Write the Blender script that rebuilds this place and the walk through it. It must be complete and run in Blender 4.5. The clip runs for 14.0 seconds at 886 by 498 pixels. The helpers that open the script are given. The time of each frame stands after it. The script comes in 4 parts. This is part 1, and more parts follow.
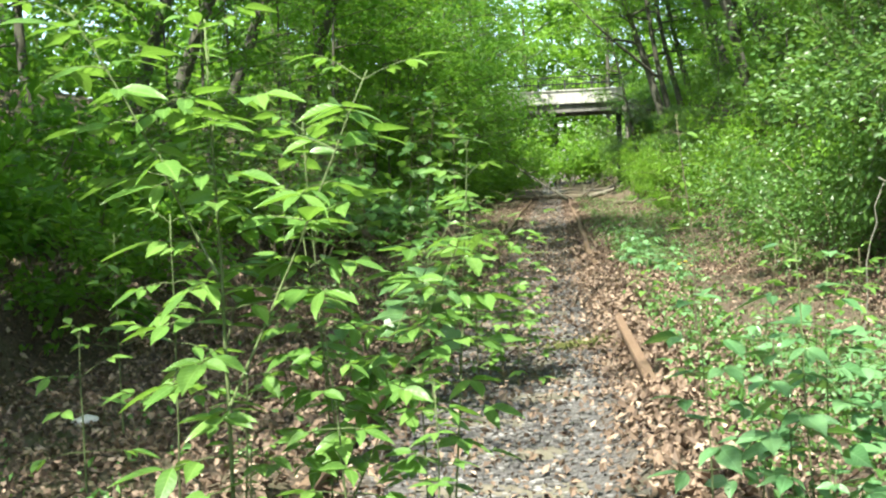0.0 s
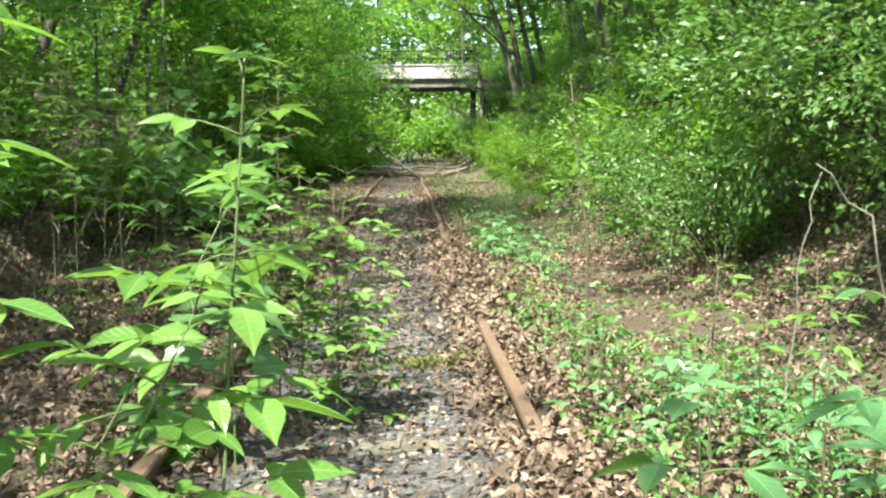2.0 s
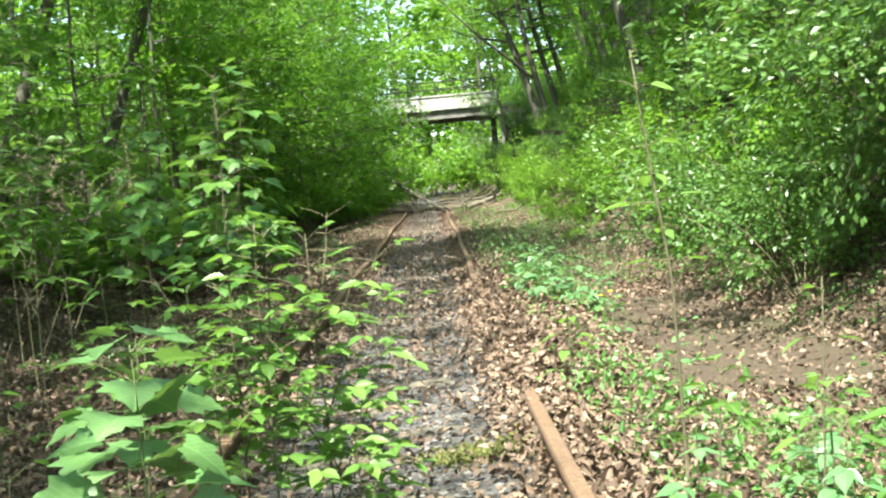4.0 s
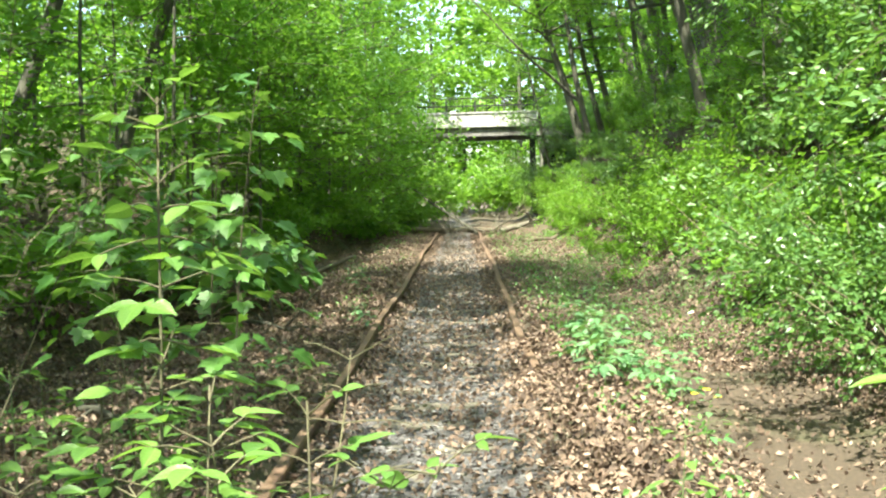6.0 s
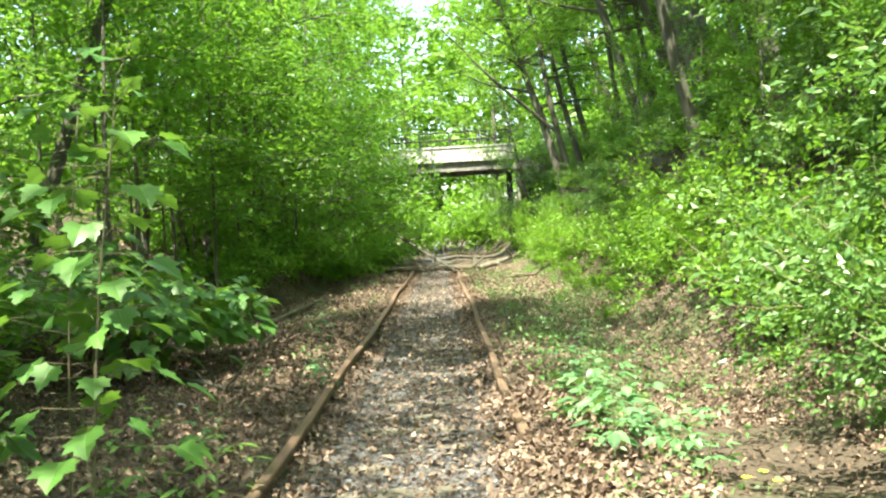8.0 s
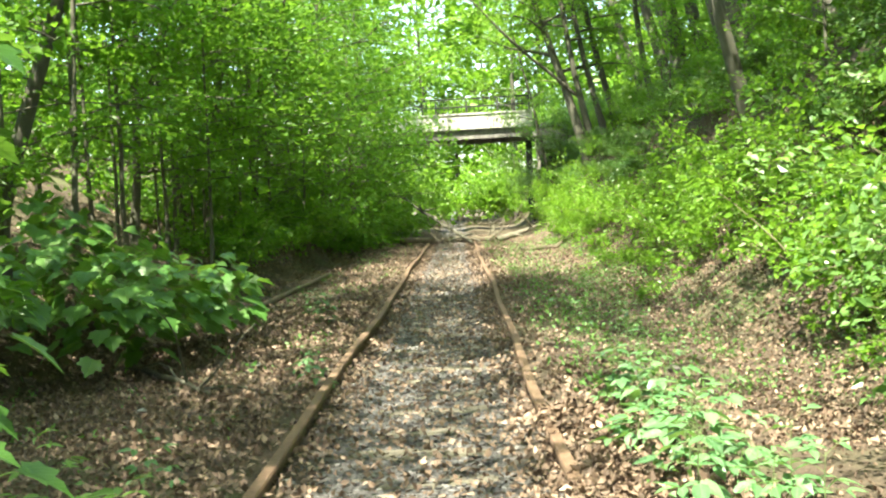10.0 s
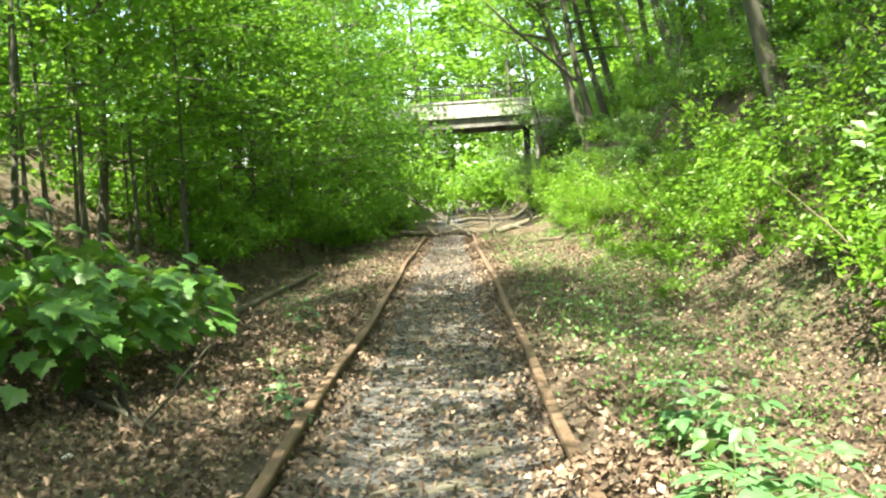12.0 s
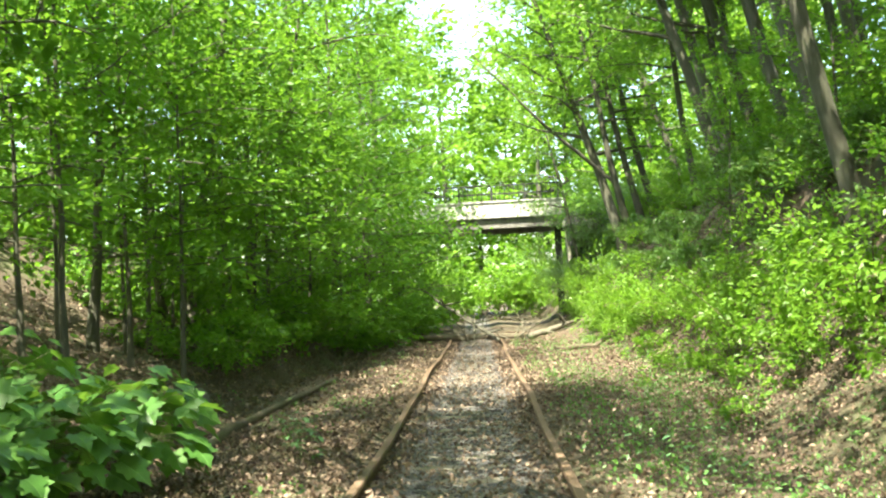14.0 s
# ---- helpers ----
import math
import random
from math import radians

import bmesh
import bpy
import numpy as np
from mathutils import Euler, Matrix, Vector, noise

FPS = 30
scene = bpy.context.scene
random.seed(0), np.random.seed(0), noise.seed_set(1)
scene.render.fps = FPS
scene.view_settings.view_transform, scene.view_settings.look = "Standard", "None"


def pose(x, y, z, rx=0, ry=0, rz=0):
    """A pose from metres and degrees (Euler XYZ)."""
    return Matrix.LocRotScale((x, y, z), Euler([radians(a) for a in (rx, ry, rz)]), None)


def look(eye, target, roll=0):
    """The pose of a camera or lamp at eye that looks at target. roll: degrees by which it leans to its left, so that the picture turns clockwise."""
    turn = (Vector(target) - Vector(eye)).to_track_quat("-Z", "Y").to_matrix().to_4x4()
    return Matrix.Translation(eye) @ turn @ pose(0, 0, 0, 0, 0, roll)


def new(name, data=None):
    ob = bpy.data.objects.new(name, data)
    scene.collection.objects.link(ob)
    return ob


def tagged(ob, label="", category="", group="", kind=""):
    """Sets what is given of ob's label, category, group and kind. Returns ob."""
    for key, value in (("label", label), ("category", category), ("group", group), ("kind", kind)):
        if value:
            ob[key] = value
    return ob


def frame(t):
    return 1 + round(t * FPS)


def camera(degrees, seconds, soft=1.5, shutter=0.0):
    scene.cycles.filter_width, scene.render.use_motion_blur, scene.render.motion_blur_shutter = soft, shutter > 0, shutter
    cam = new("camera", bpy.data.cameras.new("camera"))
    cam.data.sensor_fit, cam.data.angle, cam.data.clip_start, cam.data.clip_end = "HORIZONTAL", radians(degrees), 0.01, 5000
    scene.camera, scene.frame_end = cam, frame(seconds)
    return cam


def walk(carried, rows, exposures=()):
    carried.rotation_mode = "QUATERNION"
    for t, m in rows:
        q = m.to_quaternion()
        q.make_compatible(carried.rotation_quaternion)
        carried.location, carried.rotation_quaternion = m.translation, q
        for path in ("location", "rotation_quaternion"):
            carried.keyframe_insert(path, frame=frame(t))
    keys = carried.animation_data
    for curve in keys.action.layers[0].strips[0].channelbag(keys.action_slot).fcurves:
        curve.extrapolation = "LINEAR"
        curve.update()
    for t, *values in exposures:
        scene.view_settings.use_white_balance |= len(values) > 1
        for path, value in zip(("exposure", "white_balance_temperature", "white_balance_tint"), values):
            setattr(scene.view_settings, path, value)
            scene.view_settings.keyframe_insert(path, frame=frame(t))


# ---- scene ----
cam = camera(43.45, 14.0, soft=2.2)
PATH = [
    (0, (0.288, -0.356, 1.306), (0.081, 1.629, 1.171), -2.6),
    (0.5, (0.255, 0.043, 1.284), (0.159, 2.037, 1.162), -0.7),
    (1, (0.22, 0.415, 1.292), (0.186, 2.409, 1.14), -1.8),
    (1.5, (0.271, 0.878, 1.27), (0.245, 2.869, 1.088), -1.3),
    (2, (0.259, 1.393, 1.275), (0.321, 3.384, 1.089), -0.6),
    (2.5, (0.3, 1.818, 1.236), (0.398, 3.806, 1.043), -4.8),
    (3, (0.327, 2.204, 1.258), (0.372, 4.194, 1.059), -2.6),
    (3.5, (0.316, 2.6, 1.258), (0.426, 4.588, 1.071), -0.4),
    (4, (0.344, 3.009, 1.235), (0.352, 5.005, 1.11), -5.3),
    (4.2, (0.377, 3.211, 1.241), (0.378, 5.209, 1.147), -3.0),
    (6.3, (0.181, 4.997, 1.472), (0.144, 6.994, 1.374), -1.5),
    (6.5, (0.199, 5.171, 1.449), (0.156, 7.169, 1.372), -3.4),
    (7, (0.234, 5.644, 1.445), (0.193, 7.642, 1.389), -3.2),
    (7.5, (0.244, 6.047, 1.423), (0.228, 8.047, 1.387), -1.5),
    (8, (0.277, 6.473, 1.377), (0.28, 8.473, 1.348), -3.3),
    (10.3, (0.269, 8.391, 1.381), (0.232, 10.388, 1.272), -3.3),
    (10.5, (0.278, 8.508, 1.395), (0.233, 10.504, 1.271), -4.0),
    (11, (0.268, 8.918, 1.4), (0.215, 10.916, 1.326), -4.8),
    (11.5, (0.266, 9.335, 1.342), (0.207, 11.332, 1.257), -5.1),
    (12, (0.218, 9.806, 1.363), (0.195, 11.803, 1.266), -3.8),
    (12.5, (0.222, 10.331, 1.372), (0.167, 12.331, 1.359), -2.6),
    (13, (0.125, 10.782, 1.392), (0.077, 12.78, 1.323), 0.9),
    (13.5, (0.123, 11.146, 1.382), (0.058, 13.145, 1.382), -2.1),
    (14, (0.184, 11.575, 1.366), (0.123, 13.572, 1.455), -3.0),
]
walk(cam, [(t, look(eye, target, roll)) for t, eye, target, roll in PATH],
     exposures=[(0, 1.94, 6400, 4), (4.2, 2.2, 6400, 4), (6.3, 2.4, 6650, 2), (14, 2.6, 7050, 2)])

# ---- world, sun, exposure ----
SUN_TO = Vector((-0.22, -0.55, 1.1)).normalized()
world = bpy.data.worlds.new("world")
scene.world = world
world.use_nodes = True
wn = world.node_tree.nodes
sky = wn.new("ShaderNodeTexSky")
sky.sky_type = "NISHITA"
sky.sun_disc = False
sky.sun_elevation = math.asin(SUN_TO.z)
sky.sun_rotation = math.atan2(SUN_TO.x, SUN_TO.y)
sky.dust_density = 2.0
wn["Background"].inputs["Strength"].default_value = 0.135
world.node_tree.links.new(sky.outputs[0], wn["Background"].inputs["Color"])
sun_data = bpy.data.lights.new("sun", "SUN")
sun_data.energy = 5.0
sun_data.angle = radians(0.5)
sun_data.color = (1.0, 0.95, 0.86)
sun = new("sun", sun_data)
sun.matrix_world = look(SUN_TO * 60, (0, 0, 0))

rng = np.random.default_rng(7)


# ---- materials ----
def nodes_of(name):
    m = bpy.data.materials.new(name)
    m.use_nodes = True
    nt = m.node_tree
    return m, nt, nt.nodes["Principled BSDF"]


def ramp(nt, fac, stops):
    r = nt.nodes.new("ShaderNodeValToRGB")
    e = r.color_ramp.elements
    while len(e) < len(stops):
        e.new(0.5)
    for k, (p, c) in enumerate(stops):
        e[k].position = p
        e[k].color = (*c, 1)
    if fac is not None:
        nt.links.new(fac, r.inputs["Fac"])
    return r.outputs["Color"]


def noise_of(nt, scale, detail=4.0, vector=None, rough=0.6):
    n = nt.nodes.new("ShaderNodeTexNoise")
    n.inputs["Scale"].default_value = scale
    n.inputs["Detail"].default_value = detail
    n.inputs["Roughness"].default_value = rough
    if vector is not None:
        nt.links.new(vector, n.inputs["Vector"])
    return n.outputs["Fac"]


def maths(nt, op, a, b=None, clamp=False):
    n = nt.nodes.new("ShaderNodeMath")
    n.operation = op
    n.use_clamp = clamp
    for k, v in enumerate((a, b)):
        if v is None:
            continue
        if isinstance(v, (int, float)):
            n.inputs[k].default_value = v
        else:
            nt.links.new(v, n.inputs[k])
    return n.outputs[0]


def mix_rgb(nt, fac, a, b, mode="MIX"):
    n = nt.nodes.new("ShaderNodeMixRGB")
    n.blend_type = mode
    for k, v in ((0, fac), (1, a), (2, b)):
        if isinstance(v, (int, float)):
            n.inputs[k].default_value = v
        elif isinstance(v, tuple):
            n.inputs[k].default_value = (*v, 1)
        else:
            nt.links.new(v, n.inputs[k])
    return n.outputs[0]


def bump(nt, height, strength, distance, bsdf):
    b = nt.nodes.new("ShaderNodeBump")
    b.inputs["Strength"].default_value = strength
    b.inputs["Distance"].default_value = distance
    nt.links.new(height, b.inputs["Height"])
    nt.links.new(b.outputs[0], bsdf.inputs["Normal"])


def place_of(nt):
    return nt.nodes.new("ShaderNodeNewGeometry").outputs["Position"]


def leaf_material(name, dark, mid, light, through_amount=0.4, rough=0.42, veined=False):
    """Living leaf: gloss on top, light coming through, each leaf a little different."""
    m, nt, p = nodes_of(name)
    geo = nt.nodes.new("ShaderNodeNewGeometry")
    obj = nt.nodes.new("ShaderNodeObjectInfo")
    fac = maths(nt, "FRACT", maths(nt, "ADD", geo.outputs["Random Per Island"], obj.outputs["Random"]))
    col = ramp(nt, fac, [(0.0, dark), (0.5, mid), (1.0, light)])
    blotch = noise_of(nt, 9.0, 3.0, geo.outputs["Position"])
    col = mix_rgb(nt, maths(nt, "MULTIPLY", blotch, 0.35), col, mid)
    relief = noise_of(nt, 60.0, 2.0, geo.outputs["Position"])
    if veined:
        tc = nt.nodes.new("ShaderNodeTexCoord")
        sep = nt.nodes.new("ShaderNodeSeparateXYZ")
        nt.links.new(tc.outputs["Object"], sep.inputs[0])
        ax = maths(nt, "ABSOLUTE", sep.outputs[0])
        step = maths(nt, "FRACT", maths(nt, "MULTIPLY", maths(nt, "SUBTRACT", sep.outputs[1], maths(nt, "MULTIPLY", ax, 0.75)), 8.0))
        vein = maths(nt, "MAXIMUM", ramp(nt, step, [(0.0, (0.7, 0.7, 0.7)), (0.12, (0, 0, 0)), (0.9, (0, 0, 0)), (1.0, (0.7, 0.7, 0.7))]),
                     ramp(nt, ax, [(0.0, (1, 1, 1)), (0.025, (0, 0, 0))]))
        col = mix_rgb(nt, maths(nt, "MULTIPLY", vein, 0.4), col, tuple(min(0.5, 1.5 * v + 0.03) for v in light))
        relief = maths(nt, "SUBTRACT", relief, vein)
    nt.links.new(col, p.inputs["Base Color"])
    p.inputs["Roughness"].default_value = rough
    p.inputs["Specular IOR Level"].default_value = 0.5
    tr = nt.nodes.new("ShaderNodeBsdfTranslucent")
    nt.links.new(mix_rgb(nt, 0.6, col, (0.20, 0.36, 0.03)), tr.inputs["Color"])
    mx = nt.nodes.new("ShaderNodeMixShader")
    mx.inputs[0].default_value = through_amount
    nt.links.new(p.outputs[0], mx.inputs[1])
    nt.links.new(tr.outputs[0], mx.inputs[2])
    nt.links.new(mx.outputs[0], nt.nodes["Material Output"].inputs["Surface"])
    bump(nt, relief, 0.3, 0.004, p)
    return m


LEAF_TREE = leaf_material("tree_leaf", (0.055, 0.15, 0.013), (0.09, 0.225, 0.02), (0.135, 0.29, 0.028), 0.6)
LEAF_BRIGHT = leaf_material("light_leaf", (0.085, 0.195, 0.018), (0.135, 0.28, 0.024), (0.195, 0.36, 0.034), 0.55)
LEAF_BUSH = leaf_material("bush_leaf", (0.055, 0.125, 0.03), (0.09, 0.185, 0.045), (0.14, 0.255, 0.065), 0.4, 0.35)
LEAF_SAPLING = leaf_material("sapling_leaf", (0.08, 0.175, 0.035), (0.125, 0.25, 0.05), (0.19, 0.33, 0.07), 0.45, 0.33, True)
LEAF_MAPLE = leaf_material("maple_leaf", (0.055, 0.15, 0.03), (0.08, 0.19, 0.035), (0.12, 0.25, 0.05), 0.4, 0.4, True)
LEAF_WEED = leaf_material("weed_leaf", (0.06, 0.15, 0.035), (0.095, 0.21, 0.05), (0.14, 0.27, 0.07), 0.35)


def bark_material(name, a, b):
    m, nt, p = nodes_of(name)
    tc = nt.nodes.new("ShaderNodeTexCoord")
    mp = nt.nodes.new("ShaderNodeMapping")
    mp.inputs["Scale"].default_value = (1, 1, 0.22)
    nt.links.new(tc.outputs["Object"], mp.inputs["Vector"])
    n1 = noise_of(nt, 22.0, 6.0, mp.outputs[0], 0.7)
    n2 = noise_of(nt, 1.6, 3.0, tc.outputs["Object"])
    col = mix_rgb(nt, maths(nt, "MULTIPLY", n2, 0.7), ramp(nt, n1, [(0.3, a), (0.7, b)]), (0.10, 0.115, 0.07))
    nt.links.new(col, p.inputs["Base Color"])
    p.inputs["Roughness"].default_value = 0.9
    bump(nt, n1, 0.8, 0.02, p)
    return m


BARK = bark_material("bark", (0.035, 0.028, 0.022), (0.10, 0.083, 0.064))
BARK_GREY = bark_material("grey_bark", (0.055, 0.047, 0.038), (0.17, 0.15, 0.12))
BARK_PALE = bark_material("pale_bark", (0.16, 0.14, 0.115), (0.36, 0.33, 0.28))
LOG_BROWN = bark_material("brown_log", (0.04, 0.022, 0.014), (0.11, 0.062, 0.038))
DEADWOOD = bark_material("deadwood", (0.06, 0.045, 0.033), (0.20, 0.16, 0.125))
STEM = bark_material("stem", (0.09, 0.06, 0.035), (0.17, 0.15, 0.07))
STEM_GREEN = bark_material("green_stem", (0.08, 0.13, 0.03), (0.15, 0.19, 0.06))


def litter_material():
    m, nt, p = nodes_of("dead_leaf")
    geo = nt.nodes.new("ShaderNodeNewGeometry")
    col = ramp(nt, geo.outputs["Random Per Island"],
               [(0.0, (0.04, 0.027, 0.018)), (0.35, (0.095, 0.064, 0.042)), (0.65, (0.175, 0.12, 0.08)), (0.88, (0.26, 0.185, 0.13)), (1.0, (0.40, 0.31, 0.23))])
    col = mix_rgb(nt, maths(nt, "MULTIPLY", noise_of(nt, 35.0, 3.0, geo.outputs["Position"]), 0.5), col, (0.13, 0.08, 0.05))
    nt.links.new(col, p.inputs["Base Color"])
    p.inputs["Roughness"].default_value = 0.75
    return m


LITTER = litter_material()


def ground_material():
    m, nt, p = nodes_of("soil")
    pos = place_of(nt)
    sep = nt.nodes.new("ShaderNodeSeparateXYZ")
    nt.links.new(pos, sep.inputs[0])
    fine = noise_of(nt, 38.0, 6.0, pos, 0.7)
    mid = noise_of(nt, 5.0, 5.0, pos, 0.6)
    big = noise_of(nt, 0.7, 4.0, pos)
    soil = ramp(nt, fine, [(0.25, (0.022, 0.016, 0.010)), (0.5, (0.062, 0.044, 0.027)), (0.72, (0.15, 0.108, 0.068))])
    soil = mix_rgb(nt, maths(nt, "MULTIPLY", mid, 0.5), soil, (0.085, 0.062, 0.038))
    green = mix_rgb(nt, fine, (0.05, 0.08, 0.025), (0.12, 0.14, 0.05))
    soil = mix_rgb(nt, ramp(nt, big, [(0.5, (0, 0, 0)), (0.7, (0.55, 0.55, 0.55))]), soil, green)
    grey = ramp(nt, fine, [(0.3, (0.022, 0.020, 0.019)), (0.5, (0.085, 0.079, 0.075)), (0.72, (0.21, 0.20, 0.192))])
    edge = maths(nt, "ADD", maths(nt, "ABSOLUTE", sep.outputs[0]), maths(nt, "MULTIPLY", maths(nt, "SUBTRACT", mid, 0.5), 0.7))
    on_bed = ramp(nt, edge, [(0.45, (1, 1, 1)), (0.72, (0, 0, 0))])
    col = mix_rgb(nt, on_bed, soil, grey)
    nt.links.new(col, p.inputs["Base Color"])
    p.inputs["Roughness"].default_value = 0.95
    bump(nt, fine, 0.9, 0.03, p)
    return m


SOIL = ground_material()


def stone_material(name, a, b, c):
    m, nt, p = nodes_of(name)
    geo = nt.nodes.new("ShaderNodeNewGeometry")
    col = ramp(nt, geo.outputs["Random Per Island"], [(0.0, a), (0.6, b), (1.0, c)])
    n = noise_of(nt, 70.0, 4.0, geo.outputs["Position"])
    col = mix_rgb(nt, maths(nt, "MULTIPLY", n, 0.4), col, (0.10, 0.09, 0.08))
    nt.links.new(col, p.inputs["Base Color"])
    p.inputs["Roughness"].default_value = 0.85
    bump(nt, n, 0.5, 0.005, p)
    return m


BALLAST = stone_material("ballast_stone", (0.04, 0.038, 0.036), (0.10, 0.095, 0.09), (0.25, 0.24, 0.226))
ROCK = stone_material("rock", (0.06, 0.057, 0.05), (0.11, 0.10, 0.09), (0.16, 0.15, 0.135))


def rust_material():
    m, nt, p = nodes_of("rust")
    pos = place_of(nt)
    n1 = noise_of(nt, 40.0, 6.0, pos, 0.7)
    n2 = noise_of(nt, 2.5, 4.0, pos)
    col = ramp(nt, n1, [(0.3, (0.07, 0.038, 0.022)), (0.55, (0.15, 0.085, 0.05)), (0.75, (0.25, 0.15, 0.095))])
    col = mix_rgb(nt, maths(nt, "MULTIPLY", n2, 0.6), col, (0.15, 0.115, 0.075))
    nt.links.new(col, p.inputs["Base Color"])
    p.inputs["Roughness"].default_value = 0.85
    p.inputs["Metallic"].default_value = 0.15
    bump(nt, n1, 0.5, 0.006, p)
    return m


RUST = rust_material()


def concrete_material(name, a, b):
    m, nt, p = nodes_of(name)
    pos = place_of(nt)
    n1 = noise_of(nt, 14.0, 6.0, pos, 0.65)
    mp = nt.nodes.new("ShaderNodeMapping")
    mp.inputs["Scale"].default_value = (2.0, 2.0, 0.25)
    nt.links.new(pos, mp.inputs["Vector"])
    streak = noise_of(nt, 2.2, 4.0, mp.outputs[0])
    col = mix_rgb(nt, ramp(nt, streak, [(0.42, (0, 0, 0)), (0.75, (0.7, 0.7, 0.7))]), ramp(nt, n1, [(0.3, a), (0.7, b)]), tuple(0.4 * v for v in a))
    nt.links.new(col, p.inputs["Base Color"])
    p.inputs["Roughness"].default_value = 0.9
    bump(nt, n1, 0.4, 0.02, p)
    return m


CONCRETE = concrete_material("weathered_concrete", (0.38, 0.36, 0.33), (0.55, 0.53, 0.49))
# the same streaked concrete in a darker tone for girder, deck and abutment
CONCRETE_DARK = concrete_material("dark_streaked_concrete", (0.13, 0.12, 0.11), (0.24, 0.23, 0.21))
# near-black: railing steel, and the shade coloured into piers and right abutment
STEEL_AND_SHADE = concrete_material("steel_and_shade", (0.018, 0.02, 0.017), (0.04, 0.042, 0.035))


# ---- mesh helpers ----
def quad_mesh(name, verts, quads, material, smooth=False):
    """A mesh of quads from two arrays."""
    verts, quads = np.asarray(verts, np.float32), np.asarray(quads, np.int32)
    me = bpy.data.meshes.new(name)
    me.vertices.add(len(verts))
    me.vertices.foreach_set("co", verts.ravel())
    me.loops.add(quads.size)
    me.loops.foreach_set("vertex_index", quads.ravel())
    me.polygons.add(len(quads))
    me.polygons.foreach_set("loop_start", np.arange(0, quads.size, 4, dtype=np.int32))
    me.polygons.foreach_set("use_smooth", np.full(len(quads), smooth, bool))
    me.update(calc_edges=True)
    me.validate()
    me.materials.append(material)
    return me


def thing(name, x, y, z, label, category, group="", kind="", turn=0.0):
    ob = new(name)
    ob.empty_display_size = 0.2
    ob.matrix_basis = pose(x, y, z, 0, 0, turn)
    return tagged(ob, label, category, group, kind)


def part(name, me, parent, label="", m=None):
    ob = new(name, me)
    ob.parent = parent
    if m is not None:
        ob.matrix_basis = m
    return tagged(ob, label) if label else ob


class Tubes:
    """Tapered tubes gathered into one mesh."""

    def __init__(self):
        self.v, self.q, self.n = [], [], 0

    def add(self, pts, radii, sides=6):
        pts = np.asarray(pts, float)
        radii = np.asarray(radii, float)
        t = np.gradient(pts, axis=0)
        t /= np.linalg.norm(t, axis=1)[:, None] + 1e-9
        ref = np.array([1.0, 0.1, 0.0]) if abs(t[:, 2]).mean() > 0.6 else np.array([0.05, 0.1, 1.0])
        u = np.cross(t, ref)
        u /= np.linalg.norm(u, axis=1)[:, None] + 1e-9
        w = np.cross(t, u)
        a = np.linspace(0, 2 * np.pi, sides, endpoint=False)
        ring = pts[:, None] + radii[:, None, None] * (np.cos(a)[None, :, None] * u[:, None] + np.sin(a)[None, :, None] * w[:, None])
        k = len(pts)
        self.v.append(ring.reshape(-1, 3))
        i, j = np.meshgrid(np.arange(k - 1), np.arange(sides), indexing="ij")
        jn = (j + 1) % sides
        q = np.stack([i * sides + j, i * sides + jn, (i + 1) * sides + jn, (i + 1) * sides + j], -1).reshape(-1, 4)
        self.q.append(q + self.n)
        cap = self.n + (k - 1) * sides
        if sides == 6:
            for b in (self.n, cap):
                self.q.append(np.array([[b, b + 1, b + 2, b + 3], [b, b + 3, b + 4, b + 5]]))
        self.n += k * sides
        return self

    def mesh(self, name, material):
        return quad_mesh(name, np.concatenate(self.v), np.concatenate(self.q), material, True)


def box_mesh(name, boxes, material, worn=0.012):
    """Boxes (x0, y0, z0, x1, y1, z1) in one mesh with bevelled edges."""
    bm = bmesh.new()
    for x0, y0, z0, x1, y1, z1 in boxes:
        got = bmesh.ops.create_cube(bm, size=1.0, matrix=Matrix.Translation(((x0 + x1) / 2, (y0 + y1) / 2, (z0 + z1) / 2)) @ Matrix.Diagonal((x1 - x0, y1 - y0, z1 - z0, 1)))
        bmesh.ops.bevel(bm, geom=[e for e in bm.edges if e.verts[0] in got["verts"]], offset=worn, segments=2, affect="EDGES")
    me = bpy.data.meshes.new(name)
    bm.to_mesh(me)
    bm.free()
    me.materials.append(material)
    return me


# leaf outline: a pointed blade bent along its middle, unit length along y
LEAF_V = np.array([(0, 0, 0), (0.31, 0.42, 0.10), (0, 1, -0.06), (-0.31, 0.42, 0.10)])
LEAF_Q = np.array([(0, 1, 2, 3)])


def unit(a):
    return a / (np.linalg.norm(a, axis=-1, keepdims=True) + 1e-9)


def leaf_cloud(name, places, sizes, material, r, tilt=0.55, axis=None, wide=1.0):
    """Many leaves, each at its own place, lying roughly level and tilted by chance."""
    n = len(places)
    up = unit(np.array([0, 0, 1.0]) + tilt * r.normal(size=(n, 3)))
    if axis is None:
        axis = r.normal(size=(n, 3))
    d = unit(axis + 0.35 * r.normal(size=(n, 3)) + np.array([0, 0, -0.25]))
    x = unit(np.cross(d, up))
    up = np.cross(x, d)
    s = np.asarray(sizes)[:, None, None]
    t = LEAF_V
    v = places[:, None] + s * (wide * t[None, :, :1] * x[:, None] + t[None, :, 1:2] * d[:, None] + t[None, :, 2:] * up[:, None])
    q = LEAF_Q[None] + 4 * np.arange(n)[:, None, None]
    return quad_mesh(name, v.reshape(-1, 3), q.reshape(-1, 4), material)


# ---- ground ----
def smooth(a, b, x):
    t = np.clip((x - a) / (b - a), 0, 1)
    return t * t * (3 - 2 * t)


